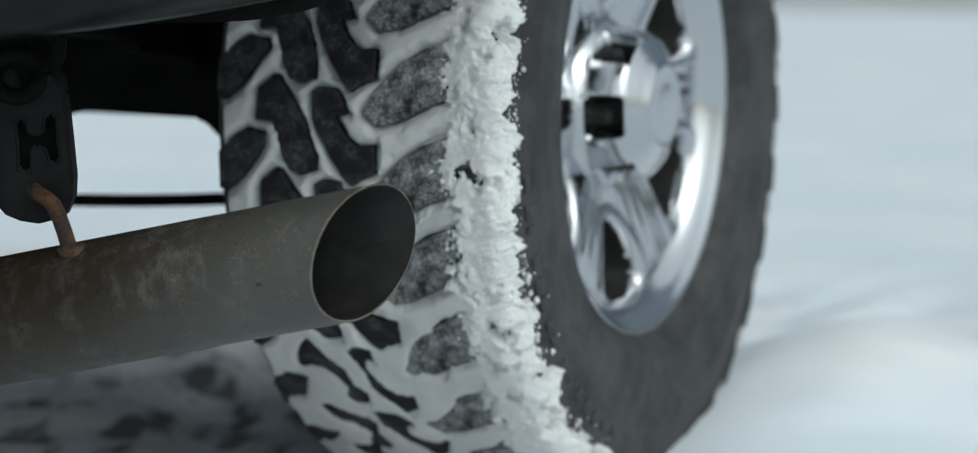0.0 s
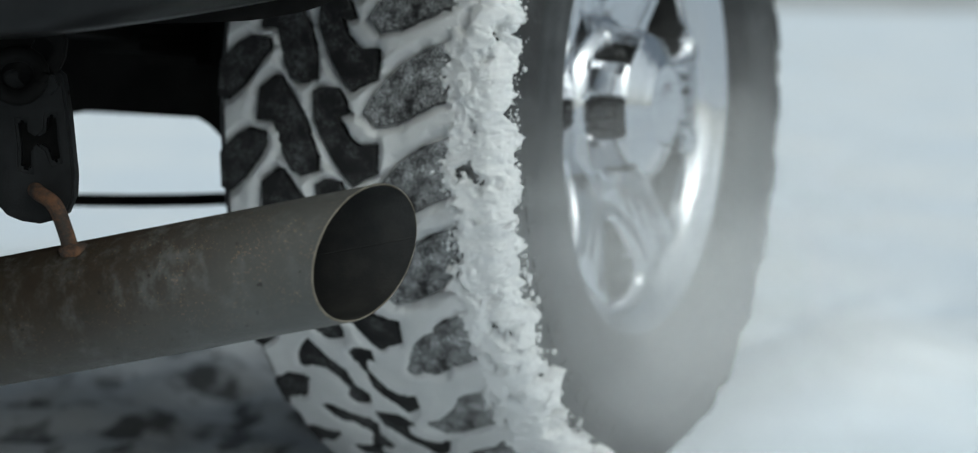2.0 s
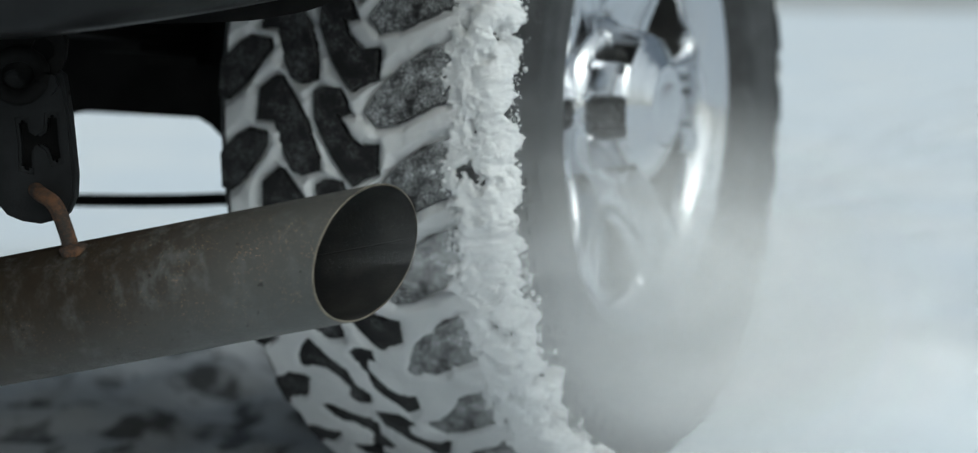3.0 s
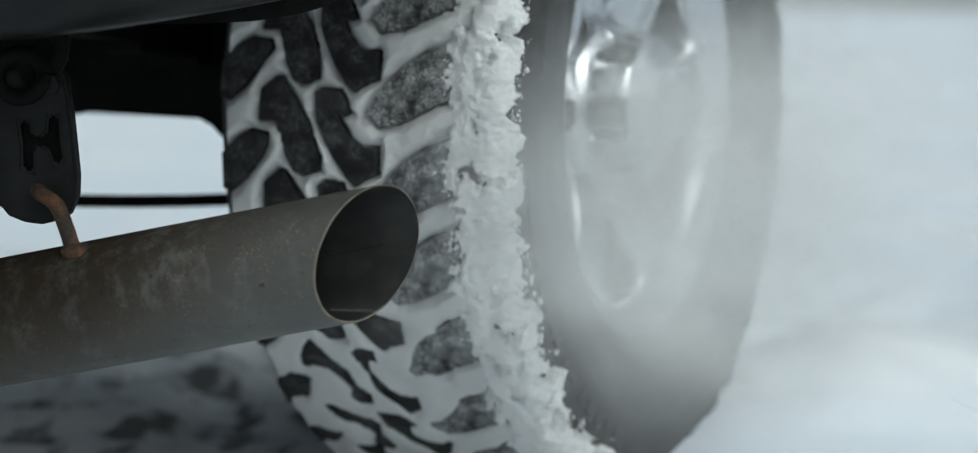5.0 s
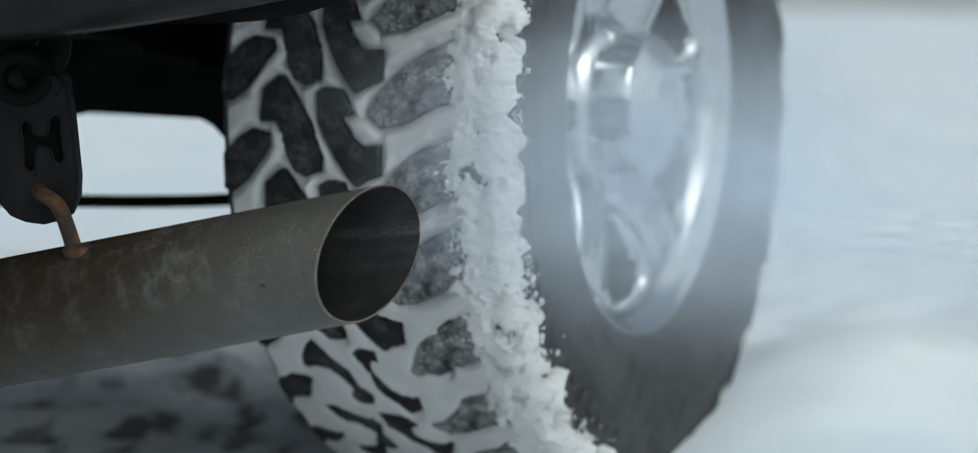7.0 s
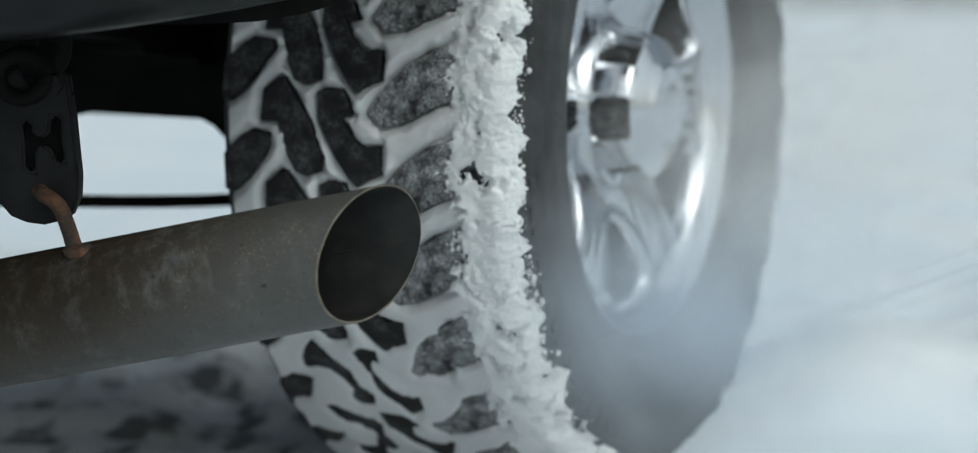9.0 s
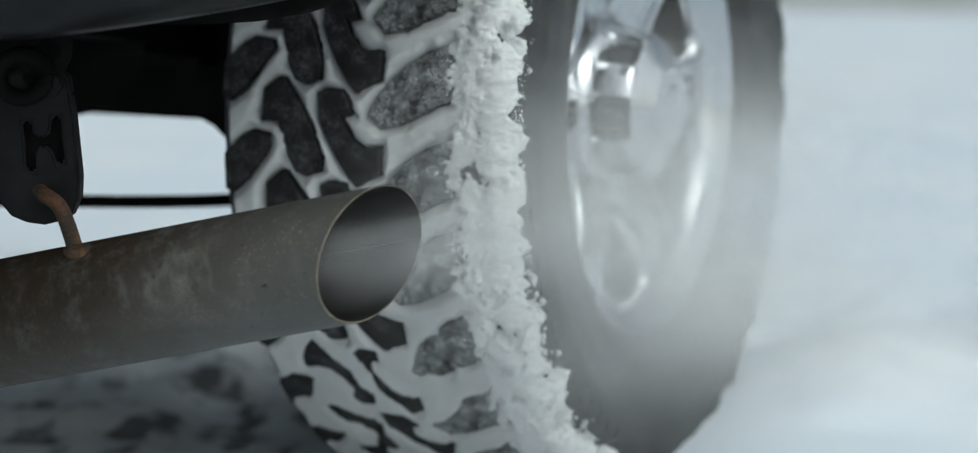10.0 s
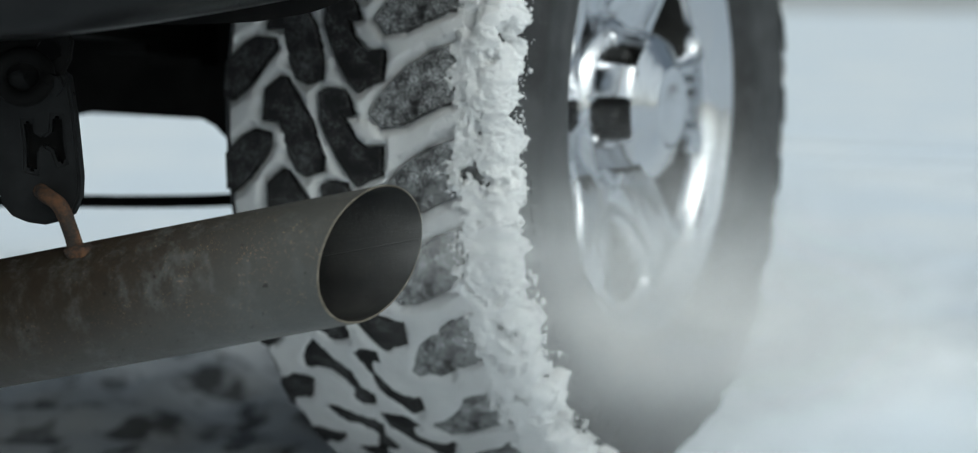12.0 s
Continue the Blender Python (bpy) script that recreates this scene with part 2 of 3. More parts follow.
# ---- the truck ----
truck = tagged(new("pickup_truck"), "black pickup truck parked on snow, exhaust running", "truck")
HUB_Z, TYRE_R, PITCHES = 0.39, 0.396, 29
PITCH = 2 * math.pi * TYRE_R / PITCHES
MID_U = -0.133
BLOCKS = {
    "outer": [(-116, 14), (-103, 1), (-84, 4), (-64, 13), (-46, 22), (-20, 30), (6, 36), (6, 90), (-20, 86), (-46, 76), (-58, 72), (-81, 57), (-95, 43), (-108, 28)],
    "centre_outer": [(-168, 32), (-160, 36), (-142, 35), (-136, 25), (-130, 13), (-138, 11), (-144, 15), (-138, 1), (-128, -12), (-118, -17), (-104, -15), (-105, -42),
                     (-119, -48), (-129, -54), (-137, -46), (-149, -29), (-161, -7), (-167, 7)],
    "centre_inner": [(-228, 5), (-225, 34), (-209, 46), (-202, 45), (-190, 26), (-176, 7), (-171, -7), (-164, -27), (-165, -41), (-182, -46), (-192, -42), (-200, -28), (-193, -22),
                     (-200, -3), (-210, 5)],
    "inner": [(-271, -62), (-270, -28), (-250, -10), (-238, -4), (-219, -7), (-217, -15), (-224, -26), (-234, -37), (-246, -52), (-262, -64)],
}


def crown(u):
    """The tread's radius across the tyre."""
    return TYRE_R - 0.32 * (u - MID_U) ** 2


def on_tyre(u, s, rise=0.0):
    """A point of the tread from metres across and metres round it."""
    a, r = s / TYRE_R, crown(u) + rise
    return (u, -r * math.cos(a), HUB_Z + r * math.sin(a))


def build_tyre():
    bm = bmesh.new()
    side = [(-0.012, 0.218), (0.001, 0.236), (0.010, 0.243), (0.017, 0.254), (0.0188, 0.262), (0.0186, 0.264), (0.0208, 0.280), (0.0225, 0.300), (0.0222, 0.312),
            (0.0228, 0.315), (0.0222, 0.325), (0.0205, 0.329), (0.0165, 0.346), (0.0115, 0.362), (0.0122, 0.365), (0.0105, 0.373), (0.0075, 0.379), (0.004, 0.3815)]
    other = [(2 * MID_U - x, r) for x, r in reversed(side)]
    lathe(bm, side + [(-0.05, 0.383), (MID_U, 0.384), (-0.216, 0.383)] + other, 160)
    for v in bm.verts:
        v.co.z += HUB_Z
    tyre = part("tyre", bm, SIDEWALL, truck, "black all-terrain tyre with snow packed in its tread", 40)
    tyre.data.materials.append(CARCASS)
    for p in tyre.data.polygons:
        if math.hypot(p.center.y, p.center.z - HUB_Z) > 0.3813 and -0.272 < p.center.x < 0.006:
            p.material_index = 1
    rng = random.Random(5)
    # tread blocks
    for kind, poly in BLOCKS.items():
        mid = Vector((sum(p[0] for p in poly), sum(p[1] for p in poly))) / len(poly)
        bm = bmesh.new()
        rings = []
        for rise, inset in ((-0.016, -1.5), (-0.0018, 0.0), (0.0, 1.6)):
            ring = []
            for p in poly:
                q = Vector(p)
                q -= (q - mid).normalized() * inset
                u, s = q.x / 1000, q.y / 1000
                ring.append(bm.verts.new((u, -(crown(u) + rise) * math.cos(s / TYRE_R), (crown(u) + rise) * math.sin(s / TYRE_R))))
            rings.append(ring)
        for a, b in zip(rings, rings[1:]):
            for i in range(len(poly)):
                j = (i + 1) % len(poly)
                bm.faces.new((a[i], a[j], b[j], b[i]))
        top = bm.faces.new(rings[-1])
        bmesh.ops.triangulate(bm, faces=[top])
        first = part("tread_block", bm, FROSTED if kind == "outer" else TREAD, tyre, angle=30)
        first.location = (0, 0, HUB_Z)
        for k in range(1, PITCHES):
            ob = new("tread_block", first.data)
            ob.parent = tyre
            ob.matrix_basis = Matrix.Translation((0, 0, HUB_Z)) @ Matrix.Rotation(-2 * math.pi * k / PITCHES + rng.uniform(-0.004, 0.004), 4, "X")
    # shoulder lugs that run over onto the sidewall
    bm = bmesh.new()
    vs = [bm.verts.new(p) for p in ((0.004, -0.383, 0.034), (0.004, -0.383, 0.084), (0.0135, -0.360, 0.036), (0.0135, -0.360, 0.081),
                                    (0.006, -0.3885, 0.038), (0.006, -0.3865, 0.081), (0.014, -0.371, 0.040), (0.014, -0.369, 0.078))]
    for f in ((0, 1, 5, 4), (2, 6, 7, 3), (0, 4, 6, 2), (1, 3, 7, 5), (4, 5, 7, 6)):
        bm.faces.new([vs[i] for i in f])
    bmesh.ops.bevel(bm, geom=[e for e in bm.edges if len(e.link_faces) == 2], offset=0.002, segments=1, affect="EDGES")
    first = part("shoulder_lug", bm, SIDEWALL, tyre, angle=30)
    first.location = (0, 0, HUB_Z)
    for k in range(1, PITCHES):
        ob = new("shoulder_lug", first.data)
        ob.parent = tyre
        ob.matrix_basis = Matrix.Translation((0, 0, HUB_Z)) @ Matrix.Rotation(-2 * math.pi * k / PITCHES, 4, "X")
    # worn raised lettering on the sidewall, no longer legible
    bm = bmesh.new()
    box(bm, (-0.001, -0.007, -0.006), (0.0016, 0.007, 0.006), 0.0012)
    first = part("raised_bar", bm, SIDEWALL, tyre, "worn raised mark on the sidewall", 30)
    for k in range(15):
        ob = first if not k else new("raised_bar", first.data)
        ob.parent = tyre
        a = radians(188 + 4.2 * k) + rng.uniform(-0.015, 0.015)
        ob.matrix_basis = Matrix.Translation((0.0182, 0.338 * math.cos(a), HUB_Z + 0.338 * math.sin(a))) @ Matrix.Rotation(a, 4, "X") @ Matrix.Rotation(radians(13), 4, "Z") @ Matrix.Diagonal((1, rng.uniform(0.6, 1.2), rng.uniform(0.5, 1.7), 1))
    return tyre


def distance_to_blocks(u, s):
    """Signed distance in metres from points of the tread to the nearest block; negative inside a block."""
    best = np.full(u.shape, 9.0)
    base = np.floor(s / PITCH)
    for poly in BLOCKS.values():
        pts = np.array(poly) / 1000
        for k in (-2, -1, 0, 1):
            a = pts + np.array((0, 0))
            sx, sy = u, s - (base + k) * PITCH
            dist, inside = np.full(u.shape, 9.0), np.zeros(u.shape, bool)
            for (x0, y0), (x1, y1) in zip(a, np.roll(a, -1, 0)):
                ex, ey = x1 - x0, y1 - y0
                t = np.clip(((sx - x0) * ex + (sy - y0) * ey) / (ex * ex + ey * ey), 0, 1)
                dist = np.minimum(dist, np.hypot(sx - x0 - t * ex, sy - y0 - t * ey))
                if y0 != y1:
                    inside ^= ((y0 > sy) != (y1 > sy)) & (sx < (x1 - x0) * (sy - y0) / (y1 - y0) + x0)
            best = np.minimum(best, np.where(inside, -dist, dist))
    return best


def packed_snow():
    """Snow pressed into the grooves of the tread, with soft irregular edges on the blocks."""
    arcs = list(np.arange(-0.46, 0.30, 0.0019)) + list(np.arange(0.30, 2 * math.pi * TYRE_R - 0.56, 0.008))
    us = np.arange(-0.270, 0.008, 0.0019)
    uu, ss = np.meshgrid(us, np.array(arcs))
    sd = distance_to_blocks(uu, ss)
    verts = []
    for j, s in enumerate(arcs):
        for i, u in enumerate(us):
            p = on_tyre(u, s)
            edge = 0.003 * wave(*p, 55, 3) + 0.0018 * wave(*p, 190, 3)
            low = max(0.0, min(1.0, (-s - 0.13) / 0.10))
            # the lower blocks carry more snow, so the snow reaches further over their edges
            heavy = low * (0.0085 + 0.012 * wave(p[0], p[1], p[2], 26, 2))
            t = max(0.0, min(1.0, (sd[j, i] + edge - 0.0005 + heavy) / 0.009))
            t = math.sqrt(t) * (1 - t) + t * t * (3 - 2 * t) * t
            lump = 0.0026 * wave(*p, 30, 3) + 0.0006 * wave(*p, 230, 3)
            h = -0.009 + t * (0.0125 + lump)
            end = min(1.0, max(0.0, (u + 0.27) / 0.01))
            verts.append(on_tyre(u, s, h * end - 0.012 * (1 - end)))
    w = len(us)
    faces = [(j * w + i, (j + 1) * w + i, (j + 1) * w + i + 1, j * w + i + 1) for j in range(len(arcs) - 1) for i in range(w - 1)]
    ob = sheet("packed_snow", verts, faces, PACKED)
    tagged(ob, "white snow packed into the grooves of the tyre tread", "snow", kind="stuff")


def shoulder_snow():
    """A crumbly ridge of snow along the tyre's outer shoulder."""
    arcs = np.arange(-0.50, 0.34, 0.0012)
    around = np.linspace(0, 1, 110)
    verts = []
    for s in arcs:
        for t in around:
            # from the tread, over the rounded shoulder and down the sidewall
            turn = radians(82) * max(0.0, min(1.0, (t - 0.42) / 0.40))
            u = -0.068 + 0.062 * min(1.0, t / 0.42) + 0.019 * math.sin(turn) + 0.003 * max(0.0, (t - 0.82) / 0.18)
            r = crown(min(u, -0.006)) - 0.001 - 0.021 * (1 - math.cos(turn)) - 0.022 * max(0.0, (t - 0.82) / 0.18)
            nu, nr = math.sin(turn), math.cos(turn)
            a = s / TYRE_R
            p = (u, -r * math.cos(a), r * math.sin(a))
            ragged = 0.45 * wave(*p, 30, 4) + 0.40 * wave(*p, 90, 3) + 0.30 * wave(*p, 230, 3)
            low = max(0.0, min(1.0, -s / 0.3))
            inner = (t - 0.15 - 0.02 * low - 0.17 * ragged) / 0.09
            reach = 0.88 + (0.13 + 0.16 * low) * wave(0.3, s, 0.7, 30, 4) - 0.05 * low
            outer = (reach - t - 0.14 * ragged) / 0.10
            k = max(0.0, min(1.0, inner)) * max(0.0, min(1.0, outer))
            k = k * k * (3 - 2 * k)
            pit = max(0.0, wave(p[0], p[1], p[2] * 0.6, 60, 4) - 0.27)
            billow = 0.0045 * abs(wave(*p, 36, 2)) + 0.0026 * abs(wave(*p, 95, 3)) + 0.0012 * abs(wave(*p, 300, 2))
            full = 0.0065 + 0.0085 * max(0.0, min(1.0, (t - 0.15) / 0.4)) 
            thick = -0.006 + k * (full + billow + 0.0045 * wave(*p, 17, 2) - 0.028 * pit)
            verts.append((u + nu * thick * 1.25, -(r + nr * thick) * math.cos(a), HUB_Z + (r + nr * thick) * math.sin(a)))
    w = len(around)
    faces = [(j * w + i, (j + 1) * w + i, (j + 1) * w + i + 1, j * w + i + 1) for j in range(len(arcs) - 1) for i in range(w - 1)]
    ob = sheet("snow_ridge", verts, faces, SNOW)
    tagged(ob, "crumbly ridge of snow stuck along the tyre shoulder", "snow", kind="stuff")


def crumbs():
    """Loose grains and flakes of snow clinging to the shoulder and the sidewall edge."""
    rng = random.Random(11)
    verts, faces = [], []
    ico = bmesh.new()
    bmesh.ops.create_icosphere(ico, subdivisions=1, radius=1)
    base = [v.co.copy() for v in ico.verts]
    tris = [[v.index for v in f.verts] for f in ico.faces]
    ico.free()
    for _ in range(2200):
        s, t = rng.uniform(-0.46, 0.32), abs(rng.gauss(0, 1))
        side = rng.random() < 0.12
        if side:
            r = 0.380 - min(0.06, 0.016 * t)
            u = 0.019 + rng.uniform(-0.002, 0.002)
        else:
            turn = rng.uniform(-0.5, 1.5)
            u = -0.006 + 0.031 * math.sin(max(0.0, turn)) + 0.06 * min(0.0, turn)
            r = crown(min(u, -0.006)) + 0.0045 - 0.032 * (1 - math.cos(max(0.0, turn)))
        size = min(0.004, 0.0004 + 0.0005 * rng.expovariate(1.0)) * (1.3 if side else 1.0)
        a = s / TYRE_R
        c = Vector((u, -r * math.cos(a), HUB_Z + r * math.sin(a)))
        k, seed = len(verts), rng.uniform(0, 50)
        long = rng.uniform(0.9, 1.4)
        for v in base:
            d = size * (1 + 0.5 * noise.noise(v * 2.1 + Vector((seed, 0, 0))))
            verts.append(c + Vector((v.x * d * 0.8, v.y * d, v.z * d * long)))
        faces += [[k + i for i in f] for f in tris]
    ob = sheet("snow_crumbs", verts, faces, SNOW)
    tagged(ob, "loose white snow crumbs clinging to the tyre sidewall", "snow", kind="stuff")


def build_rim():
    bm = bmesh.new()
    lathe(bm, [(-0.026, 0.201), (-0.018, 0.2045), (-0.011, 0.211), (-0.006, 0.219), (-0.0035, 0.2245), (0.001, 0.228), (0.0015, 0.232), (-0.002, 0.2345),
               (-0.006, 0.232), (-0.016, 0.222), (-0.03, 0.216), (-0.12, 0.205), (-0.25, 0.214), (-0.262, 0.232), (-0.266, 0.2345), (-0.262, 0.2345)], 160)
    for v in bm.verts:
        v.co.z += HUB_Z
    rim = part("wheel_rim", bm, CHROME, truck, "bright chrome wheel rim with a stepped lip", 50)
    # barrel behind the lip is coloured dark for the shade inside the wheel
    rim.data.materials.append(SOOT_SHADE)
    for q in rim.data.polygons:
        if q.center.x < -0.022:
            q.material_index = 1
    # dished face with six rounded windows
    bm = bmesh.new()
    na, nr, grid = 480, 76, {}
    for i in range(na):
        a = 2 * math.pi * i / na
        near = min(((a - radians(-90 + 60 * k) + math.pi) % (2 * math.pi) - math.pi for k in range(6)), key=abs)
        for j in range(nr + 1):
            r = 0.072 + (0.2045 - 0.072) * j / nr
            across, up = r * math.sin(near), r * math.cos(near) - 0.160
            half = max(0.004, 0.036 + 0.36 * up)
            q = (abs(across) / half) ** 2.6 + (abs(up) / 0.033) ** 2.6
            edge = q ** (1 / 2.6) - 1
            lip = math.exp(-((edge - 0.42) / 0.22) ** 2)
            wall = max(0.0, min(1.0, (0.24 - edge) / 0.36))
            wall = wall * wall * (3 - 2 * wall)
            spoke = math.cos(3 * near) ** 2
            out = j / nr
            x = -0.046 + 0.022 * out ** 0.9 - 0.010 * math.sin(math.pi * out) * spoke + 0.007 * (1 - spoke) * math.sin(math.pi * out) + 0.004 * lip
            x += 0.0007 * (1 - spoke) ** 2 * math.cos(60 * near) * math.sin(math.pi * out)
            grid[i, j] = bm.verts.new((x - 0.045 * wall, r * math.cos(a), HUB_Z + r * math.sin(a))), edge
    for i in range(na):
        for j in range(nr):
            four = [grid[i, j], grid[(i + 1) % na, j], grid[(i + 1) % na, j + 1], grid[i, j + 1]]
            # window walls switch to the dark material: recess shade put in as colour
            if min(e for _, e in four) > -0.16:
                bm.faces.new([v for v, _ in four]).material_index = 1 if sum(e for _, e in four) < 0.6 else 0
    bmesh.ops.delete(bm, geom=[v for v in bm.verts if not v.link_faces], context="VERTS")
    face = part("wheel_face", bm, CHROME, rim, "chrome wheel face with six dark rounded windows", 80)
    face.data.materials.append(SOOT_SHADE)
    # hub shroud with six lug pockets, their shade given as dark faces
    bm = bmesh.new()
    na, rows = 288, [(-0.060, 0, 0.100), (-0.048, 0, 0.091), (-0.040, 0, 0.084), (-0.035, 0, 0.081), (-0.032, 0.35, 0.0805), (-0.029, 1, 0.080), (-0.012, 1, 0.0775), (-0.001, 1, 0.0745),
                     (0.002, 0.3, 0.073), (0.0045, 0, 0.0705), (0.007, 0, 0.067), (0.009, 0, 0.063)]
    rings = []
    for x, notch, r0 in rows:
        ring = []
        for i in range(na):
            a = 2 * math.pi * i / na
            k = max(0.0, min(1.0, 0.5 + 1.9 * (math.cos(6 * (a - radians(6))) - 0.05)))
            r = r0 - 0.026 * notch * k * k * (3 - 2 * k)
            ring.append(bm.verts.new((x, r * math.cos(a), HUB_Z + r * math.sin(a))))
        rings.append(ring)
    for a, b in zip(rings, rings[1:]):
        for i in range(na):
            bm.faces.new((a[i], a[(i + 1) % na], b[(i + 1) % na], b[i]))
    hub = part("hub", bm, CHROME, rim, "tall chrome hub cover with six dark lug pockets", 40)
    # pocket floors are chrome coloured dark for the shade inside them
    hub.data.materials.append(SOOT_SHADE)
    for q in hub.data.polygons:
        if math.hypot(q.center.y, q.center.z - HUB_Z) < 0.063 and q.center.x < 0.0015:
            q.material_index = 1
    bm = bmesh.new()
    lathe(bm, [(0.0085, 0.0635), (0.0105, 0.0605), (0.0135, 0.0545), (0.0175, 0.047), (0.0205, 0.0435), (0.0215, 0.041), (0.0208, 0.038), (0.0225, 0.022), (0.023, 0.0005)], 96)
    for v in bm.verts:
        v.co.z += HUB_Z
    part("centre_cap", bm, CHROME, rim, "round domed chrome centre cap", 30)
    bm = bmesh.new()
    tube(bm, [(-0.044, 0, 0), (-0.016, 0, 0), (-0.010, 0, 0)], lambda t: 0.0105 if t < 0.9 else 0.006, 6)
    # nuts share the pockets' dark tone, so they sit in painted shade
    first = part("lug_nut", bm, SOOT_SHADE, rim, "dull dark lug nut", angle=30)
    for k in range(6):
        ob = first if not k else new("lug_nut", first.data)
        a = radians(6 + 60 * k)
        ob.parent = rim
        ob.location = (0, 0.062 * math.cos(a), HUB_Z + 0.062 * math.sin(a))
    bm = bmesh.new()
    lathe(bm, [(-0.21, 0.001), (-0.21, 0.192), (-0.125, 0.194), (-0.117, 0.188), (-0.115, 0.09), (-0.095, 0.085), (-0.093, 0.001)], 64)
    for v in bm.verts:
        v.co.z += HUB_Z
    part("brake_drum", bm, CHASSIS, truck, "black brake drum behind the wheel", 40)


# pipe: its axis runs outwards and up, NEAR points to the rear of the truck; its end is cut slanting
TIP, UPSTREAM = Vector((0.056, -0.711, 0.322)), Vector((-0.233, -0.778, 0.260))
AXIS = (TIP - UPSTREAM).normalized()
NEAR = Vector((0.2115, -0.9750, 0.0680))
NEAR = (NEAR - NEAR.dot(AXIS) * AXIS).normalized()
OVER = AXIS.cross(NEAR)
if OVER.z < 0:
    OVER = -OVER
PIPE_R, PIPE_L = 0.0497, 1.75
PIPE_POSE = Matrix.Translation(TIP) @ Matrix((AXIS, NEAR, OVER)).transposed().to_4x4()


def pipe_end(a):
    return -0.0268 * math.cos(a) + 0.0185 * math.sin(a)


def build_pipe():
    def wall(bm, r, at_end, back=-PIPE_L, rows=24, flip=False):
        out = []
        for k in range(rows + 1):
            t = k / rows
            ring = []
            for i in range(128):
                a = 2 * math.pi * i / 128
                end = pipe_end(a) + at_end
                x = end + (back - end) * t ** 1.5
                ring.append(bm.verts.new((x, r * math.cos(a), r * math.sin(a))))
            out.append(ring)
        for a, b in zip(out, out[1:]):
            for i in range(128):
                j = (i + 1) % 128
                bm.faces.new((a[i], a[j], b[j], b[i]))
        return out
    bm = bmesh.new()
    wall(bm, PIPE_R, -0.0006)
    pipe = part("exhaust_pipe", bm, STEEL, truck, "grey steel exhaust pipe with rust specks, cut slanting", 60)
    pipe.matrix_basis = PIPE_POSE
    bm = bmesh.new()
    wall(bm, PIPE_R - 0.0017, -0.0006)
    part("pipe_bore", bm, SOOT_SHADE, pipe, "dark sooty inside of the exhaust pipe", 60)
    bm = bmesh.new()
    rings = []
    for r, dx in ((PIPE_R, -0.0007), (PIPE_R - 0.0003, -0.0001), (PIPE_R - 0.0009, 0.0002), (PIPE_R - 0.0014, -0.0001), (PIPE_R - 0.0017, -0.0007)):
        rings.append([bm.verts.new((pipe_end(2 * math.pi * i / 128) * r / PIPE_R + dx + 0.0003 * noise.noise((i * 0.6, r * 900, 0)), r * math.cos(2 * math.pi * i / 128), r * math.sin(2 * math.pi * i / 128))) for i in range(128)])
    for a, b in zip(rings, rings[1:]):
        for i in range(128):
            j = (i + 1) % 128
            bm.faces.new((a[i], a[j], b[j], b[i]))
    part("pipe_rim", bm, CUT, pipe, "pale sawn edge of the pipe end", 60)
    bm = bmesh.new()
    seam = [((PIPE_R - 0.0017) * math.cos(math.pi - 0.10), (PIPE_R - 0.0017) * math.sin(math.pi - 0.10))]
    tube(bm, [(pipe_end(math.pi - 0.10) - 0.002 - 0.05 * k, seam[0][0] + 0.0002 * (k % 2), seam[0][1]) for k in range(9)], 0.0006, 6)
    part("weld_seam", bm, SOOT_SHADE, pipe, "thin dark weld seam inside the pipe", 60)
    # hanger rod, welded to the pipe and hooked through the rubber
    bm = bmesh.new()
    rod = spline([(-0.262, -0.70, 0.366), (-0.225, -0.745, 0.366), (-0.199, -0.771, 0.362), (-0.181, -0.776, 0.354), (-0.170, -0.778, 0.335), (-0.161, -0.780, 0.312)])
    tube(bm, rod, lambda t: 0.0062 + (0.0035 * max(0.0, (t - 0.85) / 0.15) ** 2), 16)
    part("hanger_rod", bm, RUST, truck, "rusty bent hanger rod welded to the pipe", 60)
    bm = bmesh.new()
    bmesh.ops.create_icosphere(bm, subdivisions=3, radius=1)
    for v in bm.verts:
        k = 1 + 0.25 * noise.noise(v.co * 2.2)
        v.co = Vector((-0.160 + v.co.x * 0.014 * k, -0.779 + v.co.y * 0.012 * k, 0.3185 + v.co.z * 0.008 * k))
    part("weld_bead", bm, RUST, truck, "lumpy rusty weld bead", 60)


HANG = Matrix.Translation((-0.2025, -0.7655, 0.41)) @ Matrix.Rotation(radians(25.4), 4, "Z")


